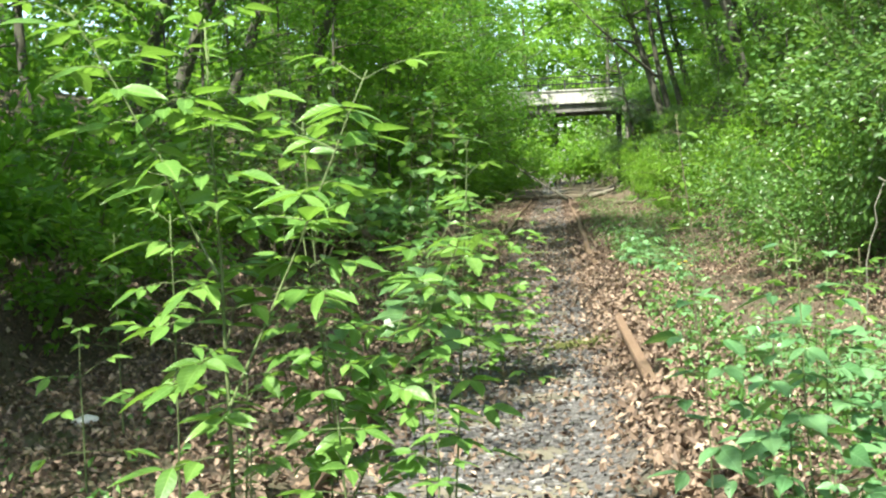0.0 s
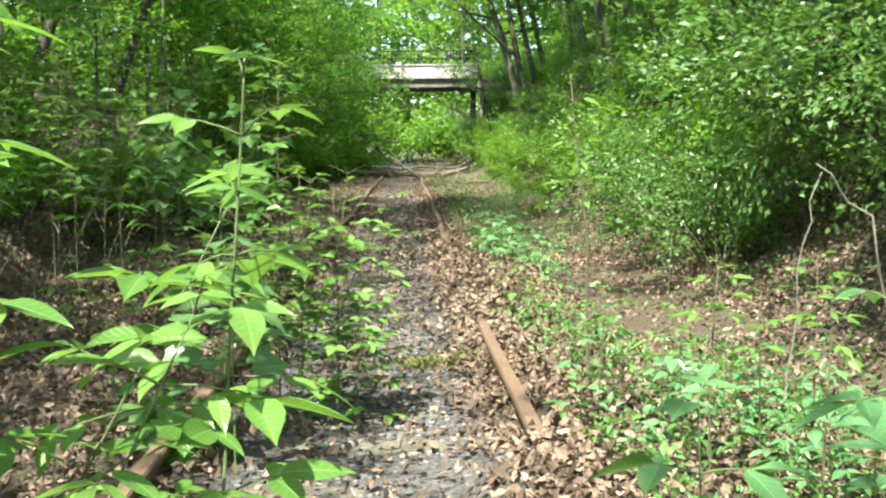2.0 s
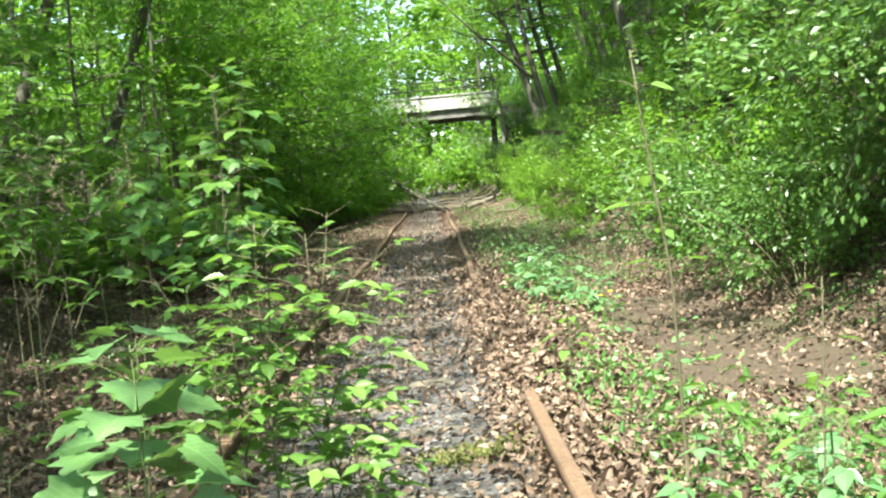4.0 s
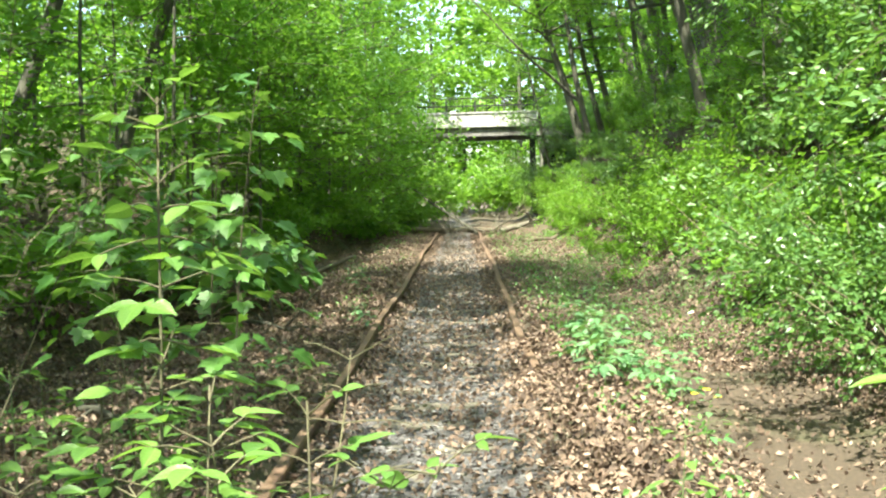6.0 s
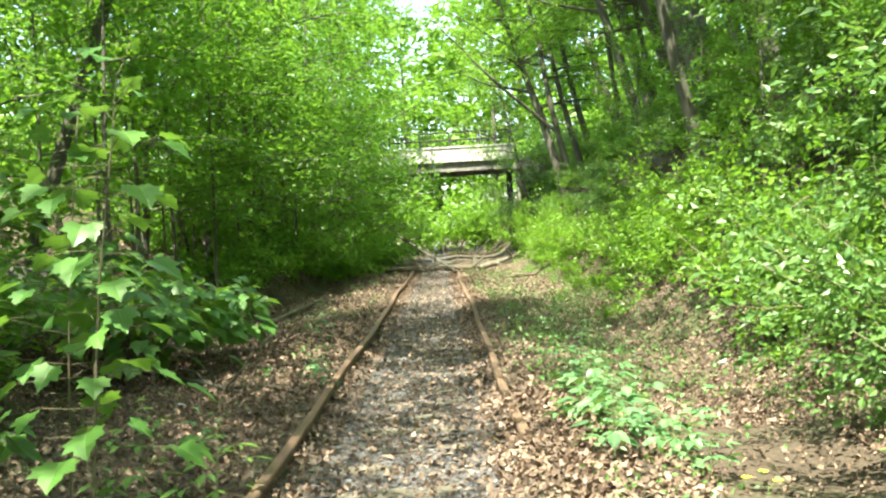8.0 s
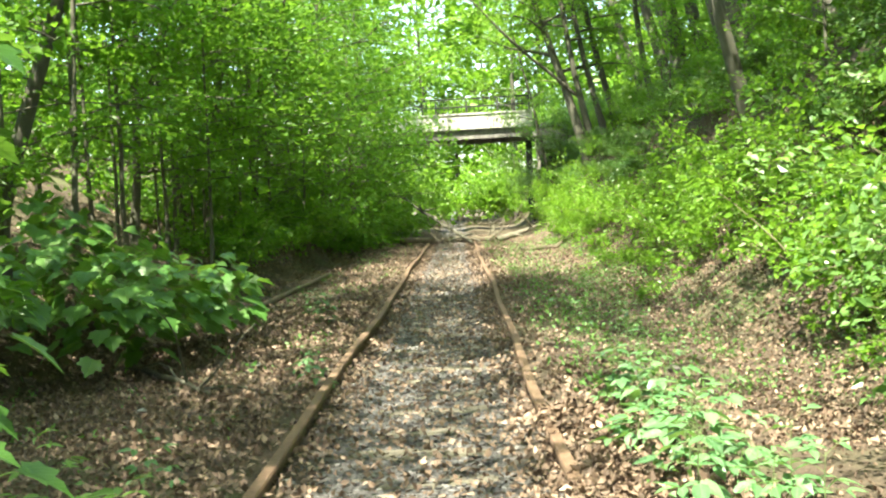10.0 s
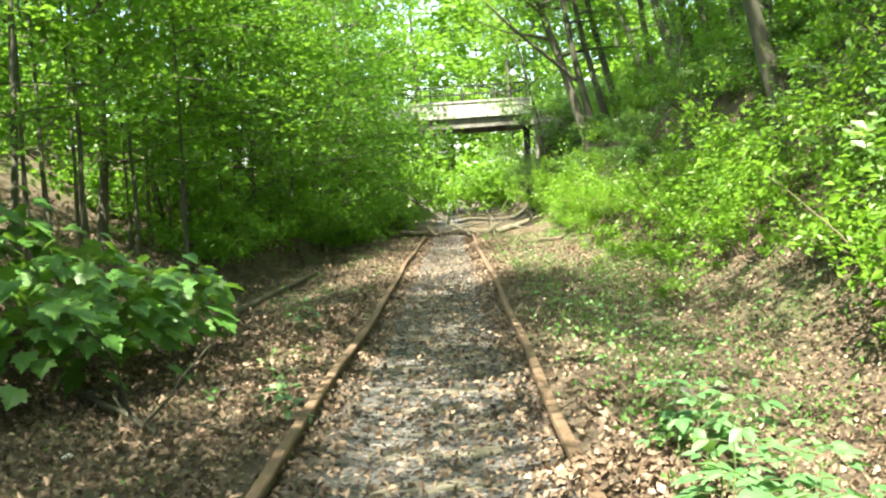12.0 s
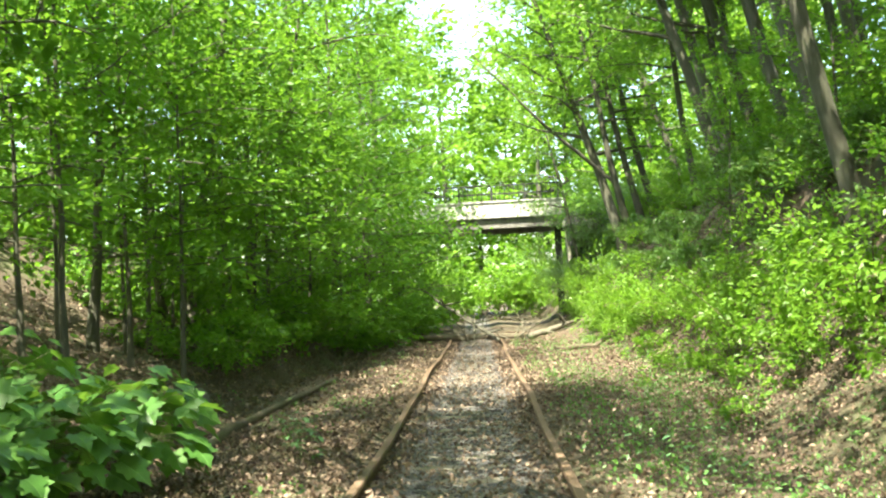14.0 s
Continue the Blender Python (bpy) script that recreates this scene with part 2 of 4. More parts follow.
def waves(x, y):
    """Gentle unevenness from a few crossing waves."""
    z = 0.0
    for k, (fx, fy, ph, am) in enumerate(((0.9, 0.5, 0.3, 0.5), (1.7, -1.1, 1.9, 0.3), (-2.3, 2.9, 4.1, 0.2), (4.1, 3.3, 0.7, 0.12), (5.3, -6.1, 2.2, 0.08))):
        z = z + am * np.sin(fx * x + fy * y + ph)
    return z


def ground_z(x, y):
    x, y = np.asarray(x, float), np.asarray(y, float)
    w = waves(x, y)
    z = 0.012 * w
    z = z - 0.05 * np.exp(-((np.abs(x) - 0.0) / 0.55) ** 4)
    z = z + 0.055 * smooth(0.74, 0.9, np.abs(x)) * (1 - smooth(1.5, 2.4, np.abs(x)))
    cover = np.exp(-(((y - 11.0) / 2.35) ** 6)) + np.exp(-(((y - 4.7) / 1.25) ** 6)) + np.exp(-(((y - 14.6) / 0.35) ** 2))
    z = z + 0.115 * cover * np.exp(-(((x - 0.8) / 0.25) ** 2))
    ditch = smooth(1.2, 1.9, x) * (1 - smooth(2.7, 3.5, x)) * smooth(4, 9, y) * (1 - 0.75 * smooth(21, 27, y))
    z = z - 0.22 * ditch
    foot = 3.15 + 0.2 * np.sin(0.45 * y + 1)
    right = smooth(0, 1, (x - foot) / 3.8) * 3.7 + 0.12 * np.maximum(x - foot - 3.0, 0)
    left_foot = 3.1 + 0.2 * np.sin(0.5 * y)
    lx = -x - left_foot
    left = 0.55 * smooth(0, 0.7, lx) + 2.7 * smooth(0.4, 7.0, lx) + 0.05 * np.maximum(lx - 6, 0)
    far = 1 - smooth(20, 80, np.abs(x))
    z = z + (right + left) * far + 0.07 * w * smooth(2.0, 4.0, np.abs(x)) * far
    return z


def axis_steps(lo, hi, step, end, grow=1.35):
    a = list(np.arange(lo, hi + 1e-6, step))
    d = step
    while a[-1] < end:
        d *= grow
        a.append(a[-1] + d)
    d = step
    while a[0] > -end:
        d *= grow
        a.insert(0, a[0] - d)
    return np.array(a)


def grid_mesh(name, xs, ys, material):
    gx, gy = np.meshgrid(xs, ys, indexing="ij")
    v = np.stack([gx, gy, ground_z(gx, gy)], -1).reshape(-1, 3)
    i, j = np.meshgrid(np.arange(len(xs) - 1), np.arange(len(ys) - 1), indexing="ij")
    a = i * len(ys) + j
    q = np.stack([a, a + len(ys), a + len(ys) + 1, a + 1], -1).reshape(-1, 4)
    return quad_mesh(name, v, q, material, True)


ground = tagged(new("ground", grid_mesh("ground", axis_steps(-7, 7, 0.16, 900), axis_steps(-4, 62, 0.22, 900), SOIL)),
                "leaf-strewn brown soil and grey ballast of a railway cutting", "ground", kind="structure")


# ---- trees ----
def limb_path(start, way, length, r, k=6, droop=0.0, wobble=0.08):
    p = [np.array(start, float)]
    d = np.array(way, float)
    for i in range(k):
        d = unit(d + wobble * r.normal(size=3) + np.array([0, 0, -droop]))
        p.append(p[-1] + d * length / k)
    return np.array(p)


def tree_meshes(seed, height, base, spread, leaves, size, leaf_mat, bark=BARK, radius=0.12, lean=(0, 0), limbs=16, clump=0.11):
    """Trunk with limbs and twigs as one mesh, and a crown of leaves on the twigs."""
    r = np.random.default_rng(seed)
    wood = Tubes()
    k = 12
    h = np.linspace(-0.4, height, k)
    sway = np.cumsum(r.normal(size=(k, 2)), 0) * 0.02 * height / 8
    trunk = np.stack([lean[0] * np.clip(h, 0, None) + sway[:, 0], lean[1] * np.clip(h, 0, None) + sway[:, 1], h], -1)
    rad = radius * (1 - 0.93 * np.clip(h / height, 0, 1)) * (1 + 0.5 * np.exp(-np.clip(h, 0, None) / 0.35))
    wood.add(trunk, rad, 8)
    spots, ways = [], []
    for n in range(limbs):
        f = base + (1 - base) * (n + r.random()) / limbs
        at = np.array([np.interp(f * height, h, trunk[:, a]) for a in range(3)])
        ang = n * 2.4 + r.normal() * 0.4
        rel = (f - base) / (1 - base)
        ln = spread * (0.55 + 0.75 * math.sin(math.pi * min(0.95, 0.22 + 0.75 * rel))) * (0.7 + 0.5 * r.random())
        way = np.array([math.cos(ang), math.sin(ang), 0.25 + 0.7 * rel])
        path = limb_path(at, unit(way), ln, r, 6, 0.05)
        wood.add(path, np.linspace(radius * 0.34 * (1.15 - rel), 0.008, 7), 4)
        for m in range(7):
            g = 0.25 + 0.75 * (m + r.random()) / 7
            start = path[min(6, int(g * 6))]
            side = unit(way * 0.6 + r.normal(size=3) * np.array([1, 1, 0.35]))
            tw = limb_path(start, side, ln * (0.26 + 0.25 * r.random()), r, 4, 0.1, 0.15)
            if m < 3:
                wood.add(tw, np.linspace(0.011, 0.003, 5), 3)
            spots.append(tw[1:])
            ways.append(np.repeat(side[None], 4, 0))
    spots, ways = np.concatenate(spots), np.concatenate(ways)
    pick = r.integers(0, len(spots), leaves)
    off = r.normal(size=(leaves, 3)) * np.array([spread * clump, spread * clump, spread * clump * 0.45])
    places = spots[pick] + off
    sizes = size * (0.6 + 0.7 * r.random(leaves))
    crown = leaf_cloud("crown", places, sizes, leaf_mat, r, 0.5, ways[pick])
    return wood.mesh("trunk", bark), crown


def tree_kind(label, group, *args, **kw):
    trunk, crown = tree_meshes(*args, **kw)

    def plant(x, y, turn=0.0, scale=1.0, sink=0.05, tip=(0, 0)):
        ob = thing("tree", 0, 0, 0, label, "tree", group)
        ob.matrix_basis = pose(x, y, float(ground_z(x, y)) - sink, tip[0], tip[1], turn)
        ob.scale = (scale, scale, scale)
        part("trunk", trunk, ob)
        part("crown", crown, ob)
        return ob

    return plant


LEFT_WOODS, RIGHT_WOODS = "trees on the shaded bank", "trees on the sunny bank"
maple_a = tree_kind("leafy young maple with low branches on a bank", LEFT_WOODS, 11, 9.5, 0.13, 2.4, 5600, 0.15, LEAF_TREE, radius=0.11, limbs=20)
maple_b = tree_kind("slender leafy tree with a narrow trunk on a bank", LEFT_WOODS, 12, 8.5, 0.15, 2.1, 4800, 0.145, LEAF_TREE, radius=0.075, limbs=18, lean=(0.06, 0.02))
elm_a = tree_kind("tall leaning tree with dark trunk and light green crown", RIGHT_WOODS, 13, 13.0, 0.28, 3.0, 5200, 0.165, LEAF_BRIGHT, radius=0.20, limbs=18, lean=(-0.31, 0.02))
elm_b = tree_kind("slim leaning tree with bare lower trunk on the bank", RIGHT_WOODS, 14, 12.0, 0.32, 2.5, 4600, 0.16, LEAF_BRIGHT, radius=0.14, limbs=16, lean=(-0.23, -0.03))
far_tree = tree_kind("bright green tree in the far woods", "far woods", 15, 14.0, 0.06, 4.2, 3400, 0.45, LEAF_BRIGHT, radius=0.22, limbs=20)
far_tall = tree_kind("tall green tree in the woods behind", "far woods", 16, 15.0, 0.06, 4.0, 2400, 0.50, LEAF_TREE, radius=0.22, limbs=20)

# the four maples with y under 4 are added to shade the near ground
for x, y, kind, s, a in ((-5.1, 26.5, 1, 1.0, 20), (-5.2, 30.5, 1, 1.05, 200), (-4.4, 34, 0, 0.95, 130), (-4.2, 38.5, 0, 1.1, 310),
                         (-3.9, 43, 0, 1.15, 10), (-3.4, 47.5, 0, 1.2, 100), (-3.3, 52, 0, 1.25, 250), (-3.6, 56.3, 0, 1.2, 170),
                         (-7.2, 15.2, 1, 1.1, 160), (-6.0, 10.2, 0, 1.1, 270), 
                         (-8.0, 33, 0, 1.1, 190), (-8.4, 48, 0, 1.2, 330), (-7.0, 6.4, 1, 1.1, 140), (-6.6, 2.0, 0, 0.9, 60), (-3.9, 1.6, 0, 0.68, 130), (-4.7, 3.5, 0, 0.8, 20), (-6.4, -3.0, 1, 0.9, 200)):
    (maple_a, maple_b)[kind](x, y, a, s)

# added trees whose crowns, mostly above the view, dapple the track with shade
shade_overhang = tree_kind("tall slim tree added to lean out over the track and shade it", LEFT_WOODS, 17, 11.5, 0.52, 3.2, 3200, 0.15, LEAF_TREE, radius=0.09, limbs=11, clump=0.07, lean=(0.20, 0.0))
for x, y, a, s in ((-4.9, -7.5, 10, 1.0), (-6.8, 1.4, 5, 1.0), (-6.6, 8.0, 12, 1.1), (-6.5, 10.3, -8, 0.88), (-5.0, 31.0, -10, 1.05), (-4.9, 37.0, 0, 1.0)):
    shade_overhang(x, y, a, s)

elm_c = tree_kind("stout leaning tree with furrowed grey-brown trunk", RIGHT_WOODS, 30, 13.5, 0.42, 2.8, 3600, 0.16, LEAF_BRIGHT, bark=BARK_GREY, radius=0.21, limbs=14, lean=(-0.24, 0.0))
for x, y, a, s in ((7.0, 33.0, 0, 1.0), (8.2, 36.4, 12, 0.95), (6.9, 27.6, -8, 0.9), (8.7, 40.4, 5, 1.05), (7.7, 43.0, -12, 1.0), (9.6, 30.6, 8, 1.05)):
    elm_c(x, y, a, s)
# added trees: unseen crowns high over the track block sun from the ground
shade_canopy = tree_kind("tall tree added to shade the ground, its broad crown out of view", LEFT_WOODS, 19, 11.0, 0.6, 3.4, 4300, 0.16, LEAF_TREE, radius=0.11, limbs=13, clump=0.06, lean=(0.39, 0.0))
for x, y, a, s in ((-5.8, 14.4, -8, 1.0), (-6.0, 16.2, 12, 1.1), (-5.8, 18.4, 0, 1.05), (-5.2, 21.0, -10, 1.0), (-7.3, 6.6, 6, 0.9), (-8.4, 2.4, -6, 0.9)):
    shade_canopy(x, y, a, s)
for x, y, a, s in ((7.8, 15.0, 172, 0.95), (7.4, 7.4, 178, 0.9), (4.2, -2.4, 176, 0.8)):
    shade_canopy(x, y, a, s)

# the three elms with y under 5 are unseen, added to shade the near bank
for x, y, kind, s, a in ((5.3, 50, 0, 1.0, 0), (5.55, 50.2, 1, 1.05, 20), (6.1, 50.6, 1, 1.0, 0), (6.7, 51.5, 1, 1.05, -8), (6.6, 40, 0, 0.95, 5), (7.3, 36, 1, 1.05, 0), (4.9, 25.2, 1, 0.95, 6),
                         (6.2, 30, 0, 0.95, -10), (7.4, 31.4, 1, 1.0, 12), (7.8, 24.5, 0, 1.0, 4), (6.4, 19.6, 1, 0.95, -6), (7.6, 15.2, 0, 0.95, 15), (6.6, 11.0, 1, 0.9, 0),
                         (8.4, 42.5, 0, 1.05, 8), (8.6, 47, 1, 1.1, -12), (9.4, 38, 1, 1.1, 20), (10, 27, 0, 1.1, 0), (10.2, 19, 1, 1.1, 10), (8.8, 56, 0, 1.0, 3), (7.4, 6.5, 1, 0.95, 5), (5.4, 1.2, 0, 0.9, 10), (6.0, 4.4, 0, 0.9, -10), (5.6, -3.2, 1, 1.0, 0), (4.7, 57.4, 1, 0.8, 10), (7.9, 43.5, 1, 1.0, 25), (9.2, 45.0, 1, 1.05, -20), (10.4, 45.6, 0, 1.0, 14), (8.7, 34.8, 1, 0.95, 30), (9.9, 33.0, 1, 1.0, -15), (7.0, 45.8, 1, 0.9, 40)):
    (elm_a, elm_b)[kind](x, y, a, s)

for n in range(17):
    far_tree(-15 + 2.2 * n + rng.normal() * 0.5, 84 + 9 * (n % 3) + rng.normal() * 2, rng.random() * 360, 0.9 + 0.35 * rng.random() + (0.25 if n > 7 else 0))
for n in range(11):
    far_tall(-13 - 2 * rng.random(), 4 + 6 * n, rng.random() * 360, 0.65 + 0.2 * rng.random())
    far_tree(11.5 + 2 * rng.random(), 4 + 5.5 * n, rng.random() * 360, 0.7 + 0.2 * rng.random())
for n in range(6):
    far_tall(-14 + 5.5 * n, -20 - 3 * rng.random(), rng.random() * 360, 0.75)


# ---- bushes ----
def bush_meshes(seed, height, spread, leaves, size, mat, stems=9, arch=0.12):
    r = np.random.default_rng(seed)
    wood = Tubes()
    spots, ways = [], []
    for n in range(stems):
        ang = n * 2.4 + r.normal() * 0.5
        way = unit(np.array([math.cos(ang), math.sin(ang), 1.0 + r.random()]))
        path = limb_path((0.1 * math.cos(ang), 0.1 * math.sin(ang), -0.1), way, height * (0.8 + 0.4 * r.random()), r, 7, arch, 0.12)
        path[:, :2] *= spread
        wood.add(path, np.linspace(0.014, 0.003, 8), 3)
        for m in range(6):
            st = path[2 + min(5, int(r.random() * 6))]
            side = unit(r.normal(size=3) * np.array([1, 1, 0.4]) + way * 0.3)
            tw = limb_path(st, side, height * (0.18 + 0.2 * r.random()), r, 4, 0.08, 0.15)
            if m < 2:
                wood.add(tw, np.linspace(0.006, 0.002, 5), 3)
            spots.append(tw)
            ways.append(np.repeat(side[None], 5, 0))
    spots, ways = np.concatenate(spots), np.concatenate(ways)
    pick = r.integers(0, len(spots), leaves)
    places = spots[pick] + r.normal(size=(leaves, 3)) * np.array([1.0, 1.0, 0.7]) * min(0.07 * height, 0.095)
    return wood.mesh("branchwork", STEM), leaf_cloud("foliage", places, size * (0.6 + 0.7 * r.random(leaves)), mat, r, 0.55, ways[pick])


def bush_kind(label, group, *args, **kw):
    wood, leafy = bush_meshes(*args, **kw)

    def plant(x, y, turn=0.0, scale=1.0, tip=(0, 0)):
        ob = thing("bush", 0, 0, 0, label, "bush", group)
        ob.matrix_basis = pose(x, y, float(ground_z(x, y)) - 0.04, tip[0], tip[1], turn)
        ob.scale = (scale, scale, scale)
        part("branchwork", wood, ob)
        part("foliage", leafy, ob)
        return ob

    return plant


bush_sun = bush_kind("dense light green bush growing on the sunny bank", "bank bushes", 21, 1.5, 0.9, 3000, 0.075, LEAF_BRIGHT)
bush_low = bush_kind("low spreading green bush on the bank slope", "bank bushes", 22, 0.9, 1.2, 2600, 0.068, LEAF_BUSH)
bush_small = bush_kind("small light green bush among dead leaves on the bank", "bank bushes", 28, 0.6, 1.2, 800, 0.07, LEAF_BRIGHT)
bush_shade = bush_kind("shaded dark green undergrowth bush below the trees", "undergrowth", 23, 1.7, 1.0, 1900, 0.12, LEAF_TREE)
bush_arch = bush_kind("arching bush with pale green leaves beside the track", "bank bushes", 24, 2.3, 0.75, 4600, 0.072, LEAF_BUSH, stems=12, arch=0.10)

r2 = np.random.default_rng(5)
for n in range(84):
    y = 4.5 + 54 * (n + r2.random()) / 84
    row = n % 4
    if row == 0 and y < 15:
        continue
    (bush_sun, bush_low, bush_low, bush_sun)[row](3.75 + 0.95 * row + 0.6 * r2.random(), y, r2.random() * 360, 0.8 + 0.5 * r2.random())
for n in range(34):
    y = 7.5 + 52 * (n + r2.random()) / 34
    row = n % 2
    if 19.5 < y < 28.5:
        continue
    bush_shade(-4.3 - 1.3 * row - 0.5 * r2.random(), y, r2.random() * 360, 0.7 + 0.5 * r2.random())
for x, y, s, a in ((3.35, 12.2, 0.80, 0), (3.7, 13.6, 0.95, 90), (4.1, 10.8, 1.0, 200), (4.0, 15.4, 0.75, 30), (3.9, 8.6, 0.9, 140), (4.2, 17.3, 0.7, 310), (4.2, 6.6, 0.95, 70), (4.4, 4.4, 0.9, 10), (4.3, 12.0, 1.15, 150), (4.6, 9.4, 1.15, 260), (4.6, 57.0, 1.1, 30), (5.6, 57.6, 1.2, 120), (4.4, 53.5, 1.0, 200), (6.5, 58.2, 1.2, 60), (4.7, 58.6, 1.5, 10), (5.8, 58.7, 1.6, 220), (6.9, 58.6, 1.5, 100)):
    bush_arch(x, y, a, s)

for n in range(20):
    bush_low(6.6 + 2.2 * r2.random(), 18 + 38 * (n + r2.random()) / 20, r2.random() * 360, 1.0 + 0.5 * r2.random())
for x, y, a, sc in ((4.7, 21.5, 40, 0.45), (5.5, 27.5, 190, 0.5), (5.0, 33.0, 300, 0.45), (4.9, 17.0, 120, 0.42)):
    maple_b(x, y, a, sc)
for n in range(26):
    bush_small(3.3 + 1.5 * r2.random(), 16 + 30 * (n + r2.random()) / 26, r2.random() * 360, 0.7 + 0.5 * r2.random())
for x, y, sc in ((4.4, 2.2, 1.0), (5.2, 0.2, 1.1), (4.5, -2.0, 1.0), (5.6, -4.0, 1.1)):
    bush_sun(x, y, 83 * y, sc)
for x, y, sc in ((-3.7, 4.6, 0.75), (-4.4, 6.6, 0.9), (-3.4, 7.4, 0.7), (-4.8, 3.0, 0.8), (-3.5, 2.2, 0.55), (-3.9, 9.2, 0.9), (-4.1, 12.6, 0.9), (-3.9, 15.0, 0.8), (-3.8, 28.5, 0.8), (-3.9, 31, 0.8), (-3.6, 33.5, 0.9), (-3.7, 36, 0.9), (-3.5, 39, 1.0), (-3.4, 42, 1.0), (-3.2, 45, 1.1), (-3.0, 48, 1.2), (-2.9, 51, 1.3), (-2.8, 54, 1.4), (-2.8, 57, 1.5)):
    bush_shade(x, y, 97 * y, sc)

for x, y, sc in ((-5.2, 57.4, 1.4), (-4.6, 54.8, 1.2), (-6.2, 58.0, 1.5)):
    bush_shade(x, y, 61 * y, 1.6 * sc)

# tall thicket closing the sunny bank, and low-branched young maples at the foot of the shaded one
thicket = bush_kind("tall tangled thicket with small dark green leaves", "bank thicket", 27, 4.4, 0.55, 8000, 0.074, LEAF_BUSH, stems=16, arch=0.04)
for x, y, s, a in ((4.9, 8.2, 0.8, 0), (5.4, 10.2, 1.0, 70), (5.0, 12.6, 0.9, 150), (6.0, 13.4, 1.15, 210), (5.1, 15.3, 0.85, 40), (6.2, 16.6, 1.1, 300), (5.4, 18.6, 0.8, 120), (6.6, 20.0, 1.1, 15), (6.9, 10.4, 1.2, 260), (7.2, 24.0, 1.0, 90)):
    thicket(x, y, a, s)
drape = tree_kind("young maple holding leafy boughs above the bank", LEFT_WOODS, 20, 6.0, 0.22, 1.9, 4600, 0.12, LEAF_TREE, radius=0.045, limbs=18, clump=0.09)
for x, y, s, a in ((-4.4, 13.0, 0.75, 30), (-4.9, 16.0, 0.85, 100), (-4.6, 20.2, 0.8, 200), (-4.7, 23.2, 0.9, 310), (-4.4, 26.0, 0.85, 60), (-4.9, 28.6, 0.95, 140), (-4.3, 31.0, 0.9, 250), (-6.0, 24.8, 1.0, 15)):
    drape(x, y, a, s)
curtain = tree_kind("young maple with leafy branches down to the ground", LEFT_WOODS, 18, 5.2, 0.04, 1.7, 4200, 0.13, LEAF_TREE, radius=0.05, limbs=22)
for x, y, s, a in ((-3.9, 33.2, 0.85, 200), (-3.6, 36.4, 0.9, 280), (-3.4, 40.0, 1.0, 340), (-3.1, 44.0, 1.05, 70), (-2.9, 48.6, 1.1, 150), (-2.9, 53.4, 1.15, 20)):
    curtain(x, y, a, s)

# ---- bridge ----
bridge = thing("bridge", 0, 59.6, 0, "weathered concrete road bridge with metal railing across the cutting", "bridge")
part("girder", box_mesh("girder", [(-6.5, 0.10, 4.27, 3.92, 0.5, 4.72), (-6.5, 4.4, 4.27, 6.8, 4.84, 4.72)], CONCRETE_DARK), bridge, "dark streaked concrete girder")
part("parapet", box_mesh("parapet", [(-6.5, -0.05, 4.72, 3.95, 0.3, 5.38), (-6.5, 4.6, 4.72, 3.95, 4.95, 5.38)], CONCRETE), bridge, "pale concrete parapet")
part("coping", box_mesh("coping", [(-6.5, -0.10, 5.38, 3.98, 0.34, 5.46)], CONCRETE), bridge, "pale concrete coping")
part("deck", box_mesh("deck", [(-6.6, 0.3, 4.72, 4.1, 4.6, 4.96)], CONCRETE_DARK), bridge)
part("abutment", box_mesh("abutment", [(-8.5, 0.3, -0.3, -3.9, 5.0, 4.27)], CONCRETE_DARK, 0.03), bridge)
# right abutment and piers have their shade put into a near-black colour
part("abutment", box_mesh("abutment", [(4.4, 1.1, -0.3, 8.4, 5.0, 4.9)], STEEL_AND_SHADE, 0.03), bridge)
part("pier", box_mesh("pier", [(3.60, 0.35, -0.3, 3.88, 0.7, 4.27)], STEEL_AND_SHADE, 0.02), bridge)
part("pier", box_mesh("pier", [(-3.55, 0.35, -0.3, -3.25, 0.7, 4.27)], STEEL_AND_SHADE, 0.02), bridge)
part("cross_beam", box_mesh("cross_beam", [(3.62, 0.52, 4.02, 6.4, 0.80, 4.26)], STEEL_AND_SHADE, 0.02), bridge)
railing = part("railing", box_mesh("railing", [(-6.4, 0.08, 6.105, 3.9, 0.15, 6.175)], STEEL_AND_SHADE, 0.01), bridge, "dark metal railing")
part("railing_bar", box_mesh("railing_bar", [(-6.4, 0.08, 5.735, 3.9, 0.15, 5.805)], STEEL_AND_SHADE, 0.01), railing)
post = box_mesh("railing_post", [(-0.035, 0.07, 5.44, 0.035, 0.16, 6.13)], STEEL_AND_SHADE, 0.006)
thin = box_mesh("baluster", [(-0.014, 0.1, 5.44, 0.014, 0.13, 6.13)], STEEL_AND_SHADE, 0.003)
for n in range(8):
    part("railing_post", post, railing, "", pose(-6.2 + 1.43 * n, 0, 0))
for n in range(50):
    part("baluster", thin, railing, "", pose(-6.1 + 0.2 * n, 0, 0))

